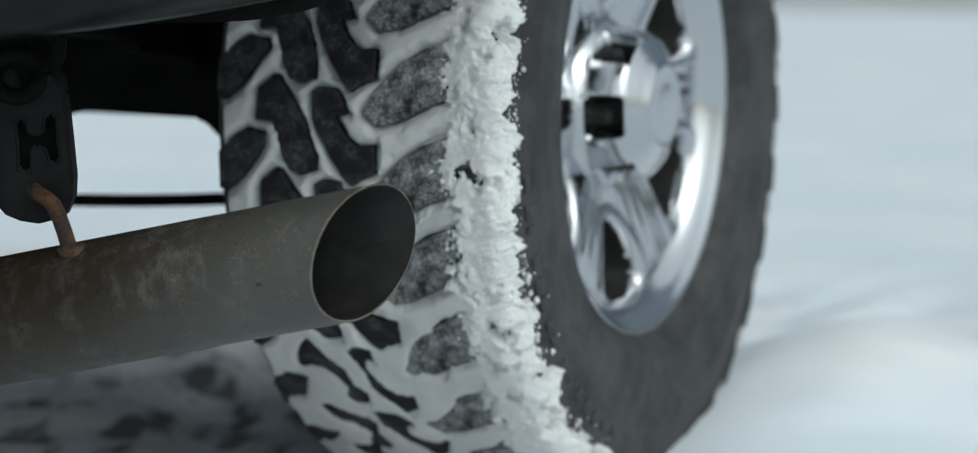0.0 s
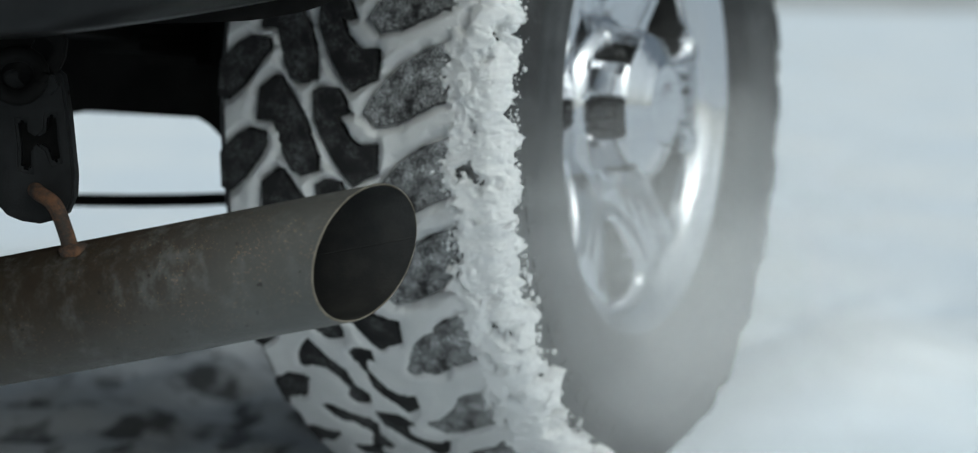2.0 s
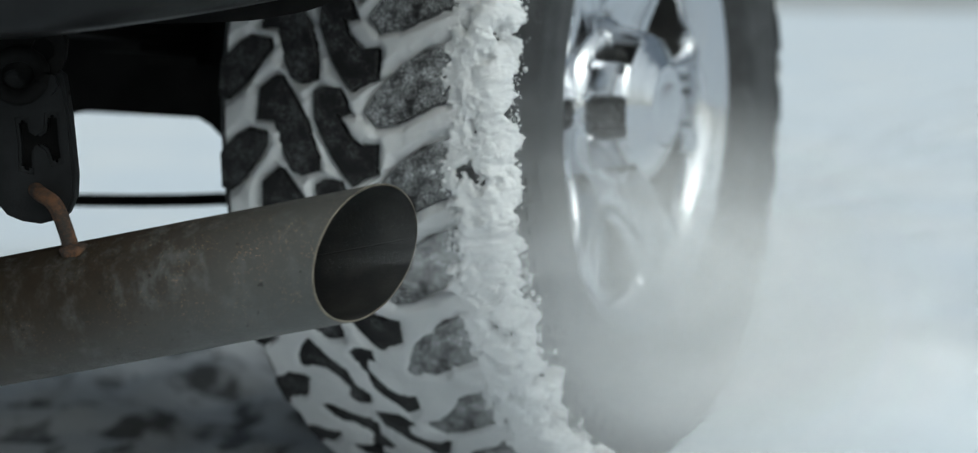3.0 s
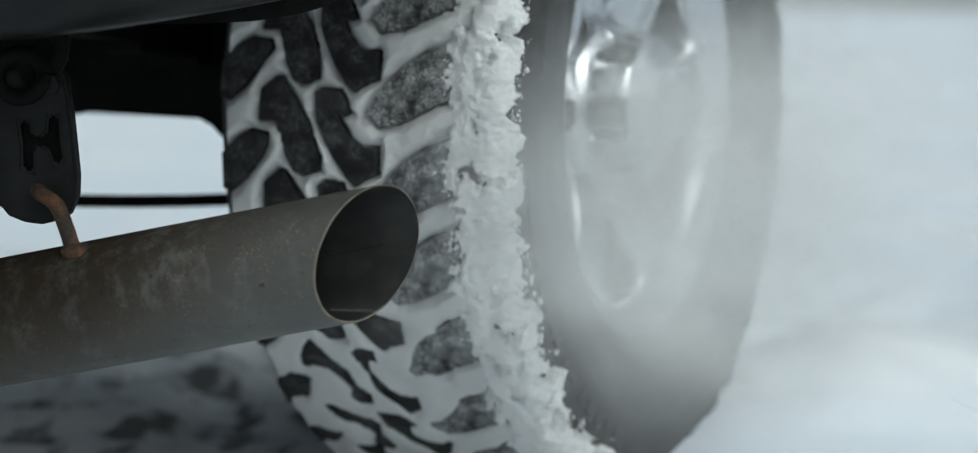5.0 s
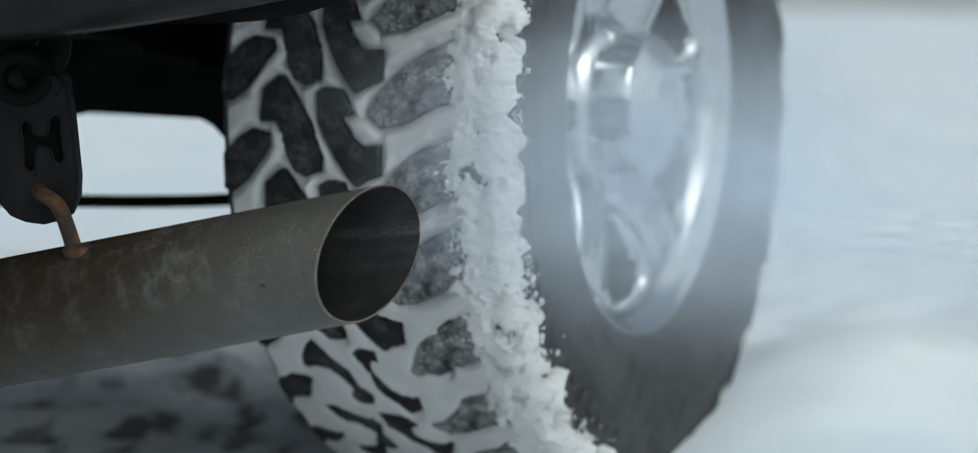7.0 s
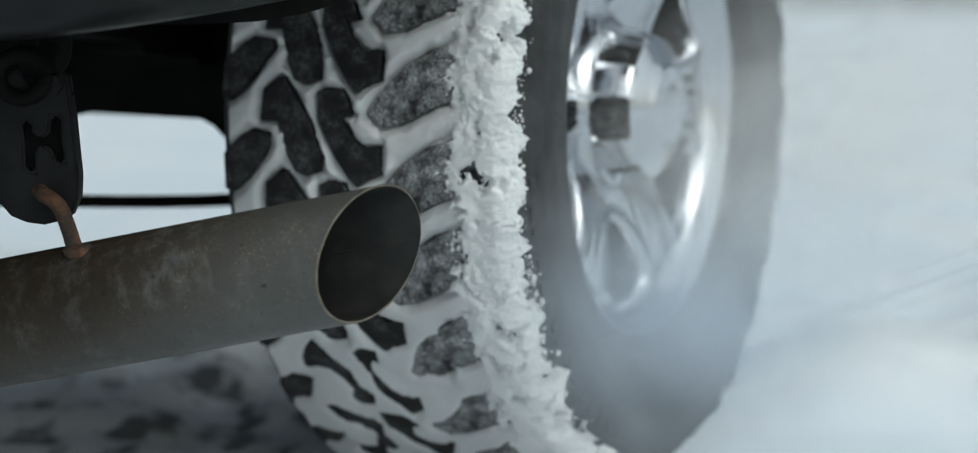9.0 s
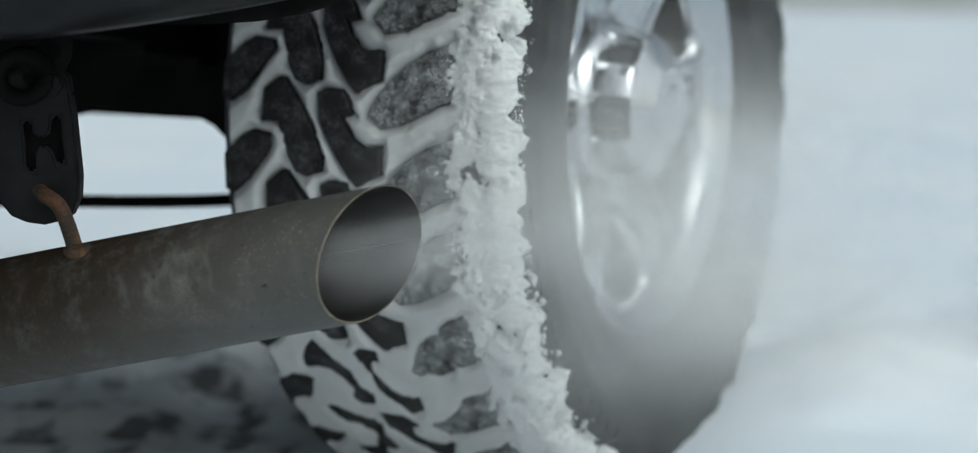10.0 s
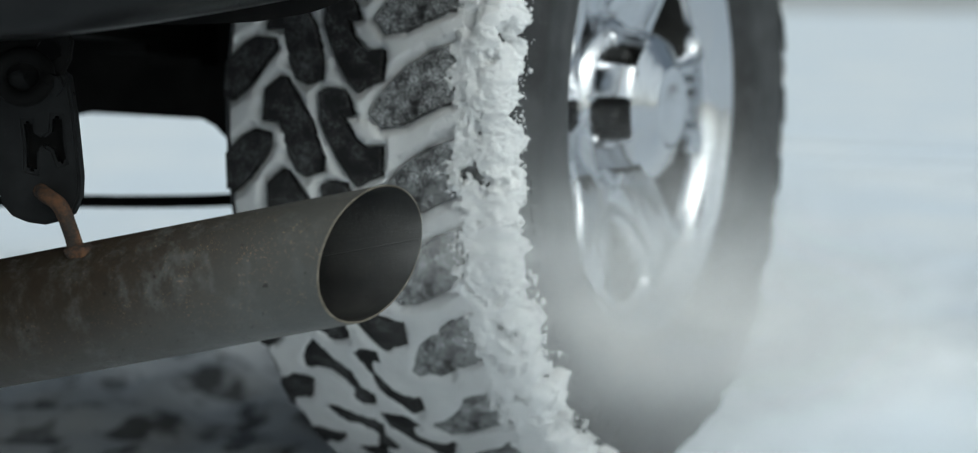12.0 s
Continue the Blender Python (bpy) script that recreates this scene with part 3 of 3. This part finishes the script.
def build_hanger():
    """A rubber exhaust hanger in a bracket; local x along the plate, z up, metres."""
    def loop(points):
        return [(x / 1000, z / 1000) for x, z in points]
    outer = loop([(-34, 34), (-24, 46), (-8, 50), (10, 50), (20, 42), (24, 12), (28, -36), (27, -52), (21, -66), (12, -70), (0, -73), (-14, -71), (-26, -66), (-34, -56), (-38, -36)])
    aitch = loop([(-16, 8), (-9, 8), (-8, -1), (-1, -6), (6, -1), (7, 12), (14, 12), (15, -10), (17, -24), (11, -26), (7, -14), (0, -10), (-6, -14), (-6, -32), (-14, -30), (-14, -10)])
    bm = bmesh.new()
    plate(bm, outer, [aitch], 0.024, 0.0022)
    hanger = part("exhaust_hanger", bm, RUBBER, truck, "black rubber exhaust hanger with an H-shaped slot", 50)
    hanger.matrix_basis = HANG
    bm = bmesh.new()
    box(bm, (-0.03, 0.012, -0.045), (0.022, 0.021, 0.03))
    part("slot_web", bm, CHASSIS, hanger, "dark web inside the slot")
    bm = bmesh.new()
    outer = loop([(-16, 40), (-20, 60), (-13, 78), (2, 86), (16, 82), (24, 70), (22, 56), (16, 44), (10, 30), (-8, 30)])
    hole = loop([(-6, 62), (-2, 70), (6, 72), (13, 67), (13, 60), (6, 55), (-2, 56)])
    plate(bm, outer, [hole], 0.010, 0.0018)
    part("bracket", bm, CHASSIS, hanger, "black steel bracket with a round eye")
    bm = bmesh.new()
    ring = [(-0.014 + 0.019 * math.cos(t), -0.006 + 0.004 * math.sin(2 * t), 0.043 + 0.017 * math.sin(t)) for t in (k * math.pi / 9 for k in range(18))]
    tube(bm, ring + ring[:1], 0.0065, 12, False)
    part("shackle", bm, CHASSIS, hanger, "black bent shackle ring")
    bm = bmesh.new()
    tube(bm, [(0.008, -0.007, 0.036), (0.008, 0.0, 0.036), (0.008, 0.012, 0.036)], 0.009, 6)
    part("bolt", bm, RUBBER, hanger, "black hexagon bolt", 30)
    bm = bmesh.new()
    box(bm, (0.022, 0.0, 0.083), (0.048, 0.02, 0.088), 0.001)
    part("bracket_tab", bm, RUBBER, hanger, "grey steel tab of the bracket")


def build_chassis():
    """Bumper, frame, axle and spring, whose undersides show, and a plain unseen body over them for its shade."""
    # rear bumper: a rolled lower edge that sweeps up round the corner
    bm = bmesh.new()
    profile = [(0.10, 0.55), (0.04, 0.40), (0.0, 0.25), (-0.010, 0.13), (-0.006, 0.060), (0.006, 0.024), (0.022, 0.006), (0.05, 0.0), (0.09, 0.004), (0.14, 0.02), (0.20, 0.05)]
    line = spline([(-1.9, -0.97, 0.485), (-1.3, -0.99, 0.482), (-0.7, -0.99, 0.482), (-0.3, -0.975, 0.484), (-0.12, -0.935, 0.487), (-0.06, -0.87, 0.492), (-0.02, -0.76, 0.503), (0.01, -0.66, 0.516), (0.03, -0.58, 0.53)], 6)
    rings = []
    for i, p in enumerate(line):
        way = (line[min(i + 1, len(line) - 1)] - line[max(i - 1, 0)]).normalized()
        inward = Vector((-way.y, way.x, 0)).normalized()
        rings.append([bm.verts.new(p + inward * d * 0.7 + Vector((0, 0, h * 0.8))) for d, h in profile])
    for a, b in zip(rings, rings[1:]):
        for i in range(len(profile) - 1):
            bm.faces.new((a[i], a[i + 1], b[i + 1], b[i]))
    part("rear_bumper", bm, PLASTIC, truck, "black plastic rear bumper with a rolled lower edge", 60)
    # wheel-arch liner edge over the tyre
    bm = bmesh.new()
    lower = spline([(-0.30, -0.60, 0.486), (-0.20, -0.605, 0.488), (-0.131, -0.612, 0.4905), (-0.095, -0.596, 0.494), (-0.06, -0.55, 0.508), (-0.02, -0.50, 0.56), (0.03, -0.44, 0.66)], 5)
    rings = []
    for p in lower:
        rings.append([bm.verts.new(p + Vector(o)) for o in ((0, 0, 0.30), (0, -0.012, 0.10), (0, -0.006, 0.01), (0.0, 0.002, 0.0), (0, 0.012, 0.004), (0, 0.03, 0.05), (0, 0.05, 0.30))])
    for a, b in zip(rings, rings[1:]):
        for i in range(6):
            bm.faces.new((a[i], a[i + 1], b[i + 1], b[i]))
    part("arch_liner", bm, CHASSIS, truck, "black wheel-arch liner edge", 60)
    # frame rails
    for x in (-0.43, -1.45):
        bm = bmesh.new()
        box(bm, (x - 0.06, -0.95, 0.50), (x + 0.06, 0.62, 0.655), 0.012)
        part("frame_rail", bm, CHASSIS, truck, "black steel frame rail")
    # axle with its differential
    bm = bmesh.new()
    lathe(bm, [(-0.20, 0.001), (-0.20, 0.06), (-0.33, 0.06), (-0.40, 0.044), (-0.80, 0.041), (-0.88, 0.09), (-0.92, 0.125), (-1.10, 0.13), (-1.16, 0.09), (-1.2, 0.045), (-1.6, 0.045), (-1.6, 0.001)], 40)
    for v in bm.verts:
        v.co.z += HUB_Z + 0.016
    part("rear_axle", bm, CHASSIS, truck, "black rear axle with differential", 40)
    # leaf spring pack
    bm = bmesh.new()
    for k in range(5):
        long = 0.62 - 0.10 * k
        z = 0.47 - 0.011 * k
        for i in range(12):
            y0, y1 = -long + 2 * long * i / 12, -long + 2 * long * (i + 1) / 12
            za, zb = z + 0.05 * (y0 / 0.62) ** 2, z + 0.05 * (y1 / 0.62) ** 2
            vs = [bm.verts.new(p) for p in ((-0.46, y0, za), (-0.40, y0, za), (-0.40, y1, zb), (-0.46, y1, zb), (-0.46, y0, za + 0.009), (-0.40, y0, za + 0.009), (-0.40, y1, zb + 0.009), (-0.46, y1, zb + 0.009))]
            for f in ((0, 3, 2, 1), (4, 5, 6, 7), (0, 1, 5, 4), (1, 2, 6, 5), (2, 3, 7, 6), (3, 0, 4, 7)):
                bm.faces.new([vs[j] for j in f])
    part("leaf_spring", bm, CHASSIS, truck, "black leaf spring pack", 30)
    # spring plate and shock mount below the frame, chamfered at one lower corner
    bm = bmesh.new()
    plate(bm, [(-0.95, 0.366), (-0.614, 0.371), (-0.58, 0.377), (-0.555, 0.3805), (-0.52, 0.379), (-0.421, 0.377), (-0.406, 0.370), (-0.394, 0.359), (-0.30, 0.345), (-0.30, 0.62), (-0.95, 0.62)], [], 0.06, 0.006)
    crossmember = part("crossmember", bm, CHASSIS, truck, "black chassis crossmember", 30)
    crossmember.matrix_basis = Matrix.Translation((0, -0.19, 0))
    bm = bmesh.new()
    tube(bm, spline([(-0.85, -0.36, 0.300), (-0.62, -0.256, 0.2915), (-0.553, -0.224, 0.2905), (-0.48, -0.19, 0.2900), (-0.407, -0.155, 0.292), (-0.30, -0.105, 0.300)]), 0.0066, 12)
    part("brake_line", bm, CHASSIS, truck, "thin black rod under the chassis", 60)
    # inner wheel arch, out of view, added to shade the tyre from above
    bm = bmesh.new()
    for r in (0.475, 0.485):
        rows = [[bm.verts.new((x, -r * math.cos(t), 0.44 + r * math.sin(t))) for t in (radians(14 + 152 * k / 24) for k in range(25))] for x in (-0.31, -0.1, 0.035)]
        for a, b in zip(rows, rows[1:]):
            for i in range(24):
                bm.faces.new((a[i], a[i + 1], b[i + 1], b[i]))
    part("inner_arch", bm, CHASSIS, truck, "black inner wheel arch", 60)
    # bed floor and side panel with a round wheel arch, unseen, there for their shade
    bm = bmesh.new()
    box(bm, (-1.88, -0.9, 0.66), (-0.02, 0.62, 0.72), 0.01)
    part("bed_floor", bm, CHASSIS, truck, "black underside of the load bed")
    bm = bmesh.new()
    arch = [(0.50 * math.cos(t), 0.57 + 0.38 * math.sin(t)) for t in (math.pi * k / 24 for k in range(25))]
    outline = [(0.62, 0.57), (0.62, 1.25), (-0.9, 1.25), (-0.9, 0.66), (-0.62, 0.57)] + arch[::-1]
    plate(bm, outline, [], 0.03, 0.004)
    panel = part("bed_side", bm, PAINT, truck, "dark painted bed side with wheel arch", 40)
    panel.matrix_basis = Matrix.Translation((0.04, 0, 0)) @ Matrix.Rotation(radians(90), 4, "Z")


build_tyre()
packed_snow()
shoulder_snow()
crumbs()
build_rim()
build_pipe()
build_hanger()
build_chassis()


# ---- exhaust smoke: soft thin wisps that leave the pipe in bursts ----
def smoke_material(name, low, high):
    n = Nodes(name)
    xyz = n.t.nodes.new("ShaderNodeSeparateXYZ")
    n.put(xyz.inputs[0], n.coord)
    far = n.math("SQRT", n.math("ADD", n.math("POWER", xyz.outputs[0], 2.0), n.math("POWER", xyz.outputs[1], 2.0)))
    info = n.t.nodes.new("ShaderNodeObjectInfo").outputs["Random"]
    shift = n.t.nodes.new("ShaderNodeVectorMath")
    shift.operation = "MULTIPLY_ADD"
    shift.inputs[1].default_value = (1.0, 0.8, 1.0)
    n.put(shift.inputs[0], n.coord)
    place = n.t.nodes.new("ShaderNodeCombineXYZ")
    n.put(place.inputs[2], n.math("MULTIPLY", info, 60.0))
    n.put(shift.inputs[2], place.outputs[0])
    n.coord = shift.outputs[0]
    cloud = n.ramp(n.noise(1.5, 4, 0.5, None, 0.6), 0.30, 0.70, 0.08, 1.0)
    body = n.math("MULTIPLY", n.ramp(far, 1.0, 0.0), cloud)
    alpha = n.math("MULTIPLY", body, n.ramp(info, 0.0, 1.0, 0.14, 0.235))
    made = n.t.nodes
    diffuse, through_it, both, clear, out = (made.new("ShaderNode" + k) for k in ("BsdfDiffuse", "BsdfTranslucent", "AddShader", "BsdfTransparent", "MixShader"))
    tone = n.mix(info, low, high)
    n.put(diffuse.inputs["Color"], tone), n.put(through_it.inputs["Color"], tone)
    n.put(both.inputs[0], diffuse.outputs[0]), n.put(both.inputs[1], through_it.outputs[0])
    n.put(out.inputs[0], alpha), n.put(out.inputs[1], clear.outputs[0]), n.put(out.inputs[2], both.outputs[0])
    n.put(made["Material Output"].inputs["Surface"], out.outputs[0])
    return n.m


def wisp_mesh(w, h, curl, layers, material):
    """A thin curled veil one unit round, in one or more layers."""
    verts, faces = [], []
    for layer in range(layers):
        k = len(verts)
        for j in range(h):
            for i in range(w):
                x, y = 2 * i / (w - 1) - 1, 2 * j / (h - 1) - 1
                verts.append((x, y, layer - (layers - 1) / 2 + curl * noise.noise((x * 1.5, y * 1.2, 3.0 + 5 * layer)) + 0.7 * curl * y * y))
        faces += [(k + j * w + i, k + j * w + i + 1, k + (j + 1) * w + i + 1, k + (j + 1) * w + i) for j in range(h - 1) for i in range(w - 1)]
    me = bpy.data.meshes.new("smoke_wisp")
    me.from_pydata(verts, [], faces)
    me.materials.append(material)
    smooth(me, 180)
    return me


# time at which a burst is over the wheel, how far out and how high over the pipe's end it then is, its puffs, and whether it is oily blue
BURSTS = [(0.2, 0.34, 0.04, 1, 0), (0.62, 0.33, -0.04, 1, 0), (0.80, 0.31, 0.0, 3, 0), (1.02, 0.28, -0.07, 2, 0), (1.22, 0.26, -0.10, 1, 0),
          (1.82, 0.25, -0.10, 2, 0), (1.95, 0.30, -0.02, 2, 0), (2.15, 0.30, 0.0, 1, 0), (2.48, 0.26, -0.06, 2, 0), (2.64, 0.26, 0.04, 2, 0), (2.80, 0.27, -0.02, 4, 0), (2.98, 0.24, -0.05, 4, 0), (3.15, 0.24, -0.02, 2, 0),
          (3.6, 0.26, -0.04, 2, 0), (3.9, 0.28, 0.0, 2, 0), (4.25, 0.25, -0.04, 2, 0), (4.55, 0.28, 0.02, 2, 0),
          (4.80, 0.29, 0.0, 2, 0), (4.90, 0.22, 0.0, 5, 0), (5.02, 0.28, 0.04, 4, 0), (5.20, 0.29, 0.06, 2, 0), (5.36, 0.26, 0.0, 2, 0), (5.50, 0.28, 0.0, 3, 0), (5.70, 0.29, 0.06, 2, 1), (5.72, 0.24, 0.04, 2, 0),
          (5.90, 0.25, -0.02, 2, 0), (6.03, 0.27, -0.04, 3, 0), (6.20, 0.26, -0.05, 2, 1), (6.42, 0.22, -0.05, 2, 1), (6.52, 0.27, 0.0, 2, 1), (6.72, 0.26, 0.0, 2, 1), (7.0, 0.24, 0.02, 4, 1), (7.18, 0.30, 0.02, 2, 1),
          (7.5, 0.26, -0.02, 2, 0), (7.8, 0.27, 0.0, 2, 1), (8.15, 0.25, -0.04, 2, 0), (8.5, 0.28, 0.0, 3, 0), (8.78, 0.27, 0.06, 5, 0), (9.0, 0.29, -0.06, 3, 1), (9.2, 0.30, 0.0, 1, 1),
          (9.48, 0.29, 0.0, 3, 1), (9.70, 0.27, 0.02, 2, 1), (9.86, 0.27, 0.0, 2, 0), (10.0, 0.24, 0.02, 5, 0), (10.18, 0.28, 0.0, 2, 0), (10.38, 0.24, -0.01, 3, 0), (10.48, 0.27, -0.02, 3, 0),
          (10.64, 0.26, -0.06, 2, 0), (10.80, 0.25, -0.08, 3, 0), (11.0, 0.26, -0.08, 3, 0), (11.2, 0.26, -0.07, 2, 0), (11.36, 0.26, -0.07, 2, 0), (11.5, 0.26, -0.07, 3, 0), (11.7, 0.26, -0.08, 2, 0), (11.86, 0.25, -0.08, 2, 0),
          (12.0, 0.25, -0.08, 3, 0)]
# times at which smoke shows right at the pipe's mouth, and how many wisps
JETS = [(2.55, 1), (2.78, 2), (3.6, 1), (4.2, 2), (4.88, 5), (5.38, 2), (5.90, 2), (6.38, 4), (7.6, 2), (8.3, 2), (8.72, 2), (9.98, 5), (10.37, 4), (10.50, 2), (10.78, 2), (11.3, 1), (11.95, 2)]
GREY = smoke_material("exhaust_smoke", (0.42, 0.43, 0.44), (0.48, 0.475, 0.465))
BLUE = smoke_material("oily_smoke", (0.385, 0.43, 0.49), (0.42, 0.455, 0.50))
SMOKE = []


def exhaust_smoke():
    rng = random.Random(3)
    out, away, up = Vector((0.9036, 0.4284, 0)), Vector((-0.4284, 0.9036, 0)), Vector((0, 0, 1))

    def turned(place, roll, open_angle):
        """A veil's pose: its length in the plane across the line of sight, swung about that length."""
        a, b = radians(roll), radians(open_angle)
        front = (EYE - place).normalized()
        long = out * math.cos(a) + up * math.sin(a)
        long = (long - front * long.dot(front)).normalized()
        side = front.cross(long)
        face = front * math.cos(b) + side * math.sin(b)
        return Matrix.Translation(place) @ Matrix((long, face.cross(long), face)).transposed().to_4x4()

    def glide(ob, tc, keys):
        """Rows from relative keys (time, place, roll, swing), cut off at the clip's ends."""
        rows = []
        for t in [0.0] + [tc + k[0] for k in keys if 0.04 < tc + k[0] < 11.96] + [12.0]:
            for (t0, p0, a0, b0), (t1, p1, a1, b1) in zip(keys, keys[1:]):
                if t0 <= t - tc <= t1 + 1e-9:
                    f = (t - tc - t0) / (t1 - t0)
                    rows.append((t, turned(p0.lerp(p1, f), a0 + (a1 - a0) * f, b0 + (b1 - b0) * f)))
                    break
        SMOKE.append((ob, rows))

    wisps = [wisp_mesh(13, 7, 0.02, 1, GREY)]
    puffs = [wisp_mesh(13, 13, 0.02, 1, m) for m in (GREY, BLUE)]
    for when, count in JETS:
        for _ in range(count):
            tc = when + rng.uniform(-0.06, 0.06)
            ob = new("smoke_wisp", wisps[0])
            ob.scale = (rng.uniform(0.16, 0.26), 0.044, 0.012)
            tagged(ob, "thin wisp of pale grey exhaust smoke drifting", "smoke", "exhaust smoke")
            tilt = rng.uniform(-35, 25)
            store = TIP + AXIS * rng.uniform(-1.35, -0.95)
            lean = 8 + math.degrees(math.asin(AXIS.z)) * 0.2
            over = TIP + out * rng.uniform(0.16, 0.30) + up * rng.uniform(-0.10, 0.03) + away * rng.uniform(0.02, 0.10)
            last = over + out * 1.6 + up * 0.15 + away * 0.5
            glide(ob, tc, [(-20, store, lean, 0), (-0.5, store, lean, 0), (-0.20, TIP - AXIS * 0.30, lean, 0), (0.0, TIP + AXIS * 0.03, lean, 0), (0.14, over, tilt, 20),
                           (0.40, over + out * 0.20, tilt * 1.5, 60), (0.55, over + out * 0.4, tilt * 1.5, 86), (0.9, last, tilt, 88), (20, last + out * 2 + up, tilt, 88)])
    for when, far, high, count, blue in BURSTS:
        for _ in range(count):
            tc = when + rng.uniform(-0.05, 0.05)
            ob = new("smoke_puff", puffs[blue])
            ob.scale = (rng.uniform(0.18, 0.27), rng.uniform(0.13, 0.19), 0.03)
            tagged(ob, "broad bluish puff of oily exhaust smoke" if blue else "broad pale grey puff of exhaust smoke", "smoke", "exhaust smoke")
            for step in (-1, 1):
                layer = new("veil", puffs[blue])
                layer.parent = ob
                layer.matrix_basis = pose(rng.uniform(-0.25, 0.25), rng.uniform(-0.3, 0.3), 0.4 * step, 0, 0, 70 * step)
            store = TIP + out * 0.2 + up * 0.8 + away * 0.2
            place = TIP + out * (far + rng.gauss(0, 0.035)) + up * (high + rng.gauss(0, 0.035)) + away * (0.10 + 0.012 * (len(SMOKE) % 12))
            flow = out * rng.uniform(0.25, 0.5) + up * rng.uniform(-0.04, 0.10)
            roll = rng.uniform(-30, 20)
            gone = place + flow * 0.6 + out * 0.9 + up * 0.8
            near = TIP + (place - TIP) * 0.45
            glide(ob, tc, [(-20, store, 0, -89.5), (-0.20, store, 0, -89.5), (-0.15, near, roll * 0.5, -88), (-0.10, TIP + (place - TIP) * 0.65, roll * 0.7, -66), (-0.05, TIP + (place - TIP) * 0.88, roll, -25),
                           (0.04, place, roll, 0), (0.16, place + flow * 0.14, roll + 4, 22), (0.32, place + flow * 0.32, roll + 8, 62), (0.46, place + flow * 0.48, roll + 10, 89), (0.62, gone, roll, 89.5),
                           (20, gone + out * 2 + up, roll, 89.5)])


exhaust_smoke()


def water_material():
    n = Nodes("water_drop")
    return n.done((0.75, 0.78, 0.80), 0.15, 0.0, IOR=1.33, Transmission_Weight=0.4)


def droplets():
    """Drops of condensed water that the exhaust spits out and that fall onto the snow."""
    rng = random.Random(21)
    bm = bmesh.new()
    bmesh.ops.create_icosphere(bm, subdivisions=2, radius=0.0013)
    for v in bm.verts:
        v.co.x *= 3.2 if v.co.x < 0 else 2.0
    me = bpy.data.meshes.new("water_drop")
    bm.to_mesh(me)
    bm.free()
    me.materials.append(water_material())
    smooth(me, 180)
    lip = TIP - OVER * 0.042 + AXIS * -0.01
    for t0 in [rng.uniform(4.75, 6.7) for _ in range(44)] + [rng.uniform(5.28, 5.46) for _ in range(16)]:
        ob = new("water_drop", me)
        tagged(ob, "small clear drop of water spat from the exhaust", "water drop", "water drops")
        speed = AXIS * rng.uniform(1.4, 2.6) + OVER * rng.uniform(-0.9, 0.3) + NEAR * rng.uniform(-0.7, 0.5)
        fall = (speed.z + math.sqrt(speed.z ** 2 + 19.6 * (lip.z - 0.03))) / 9.8
        rows = [(0.0, lip - AXIS * 0.3, AXIS), (t0 - 0.12, lip - AXIS * 0.3, AXIS), (t0, lip, speed)]
        for k in range(1, 5):
            t = fall * k / 4
            rows.append((t0 + t, lip + speed * t - Vector((0, 0, 4.9 * t * t)), speed - Vector((0, 0, 9.8 * t))))
        rows += [(t0 + fall + 0.1, rows[-1][1], rows[-1][2]), (12.0, rows[-1][1], rows[-1][2])]
        SMOKE.append((ob, [(t, Matrix.Translation(p) @ v.to_track_quat("X", "Z").to_matrix().to_4x4()) for t, p, v in rows]))


droplets()


def motions():
    for ob, rows in SMOKE:
        walk(ob, rows)


motions()
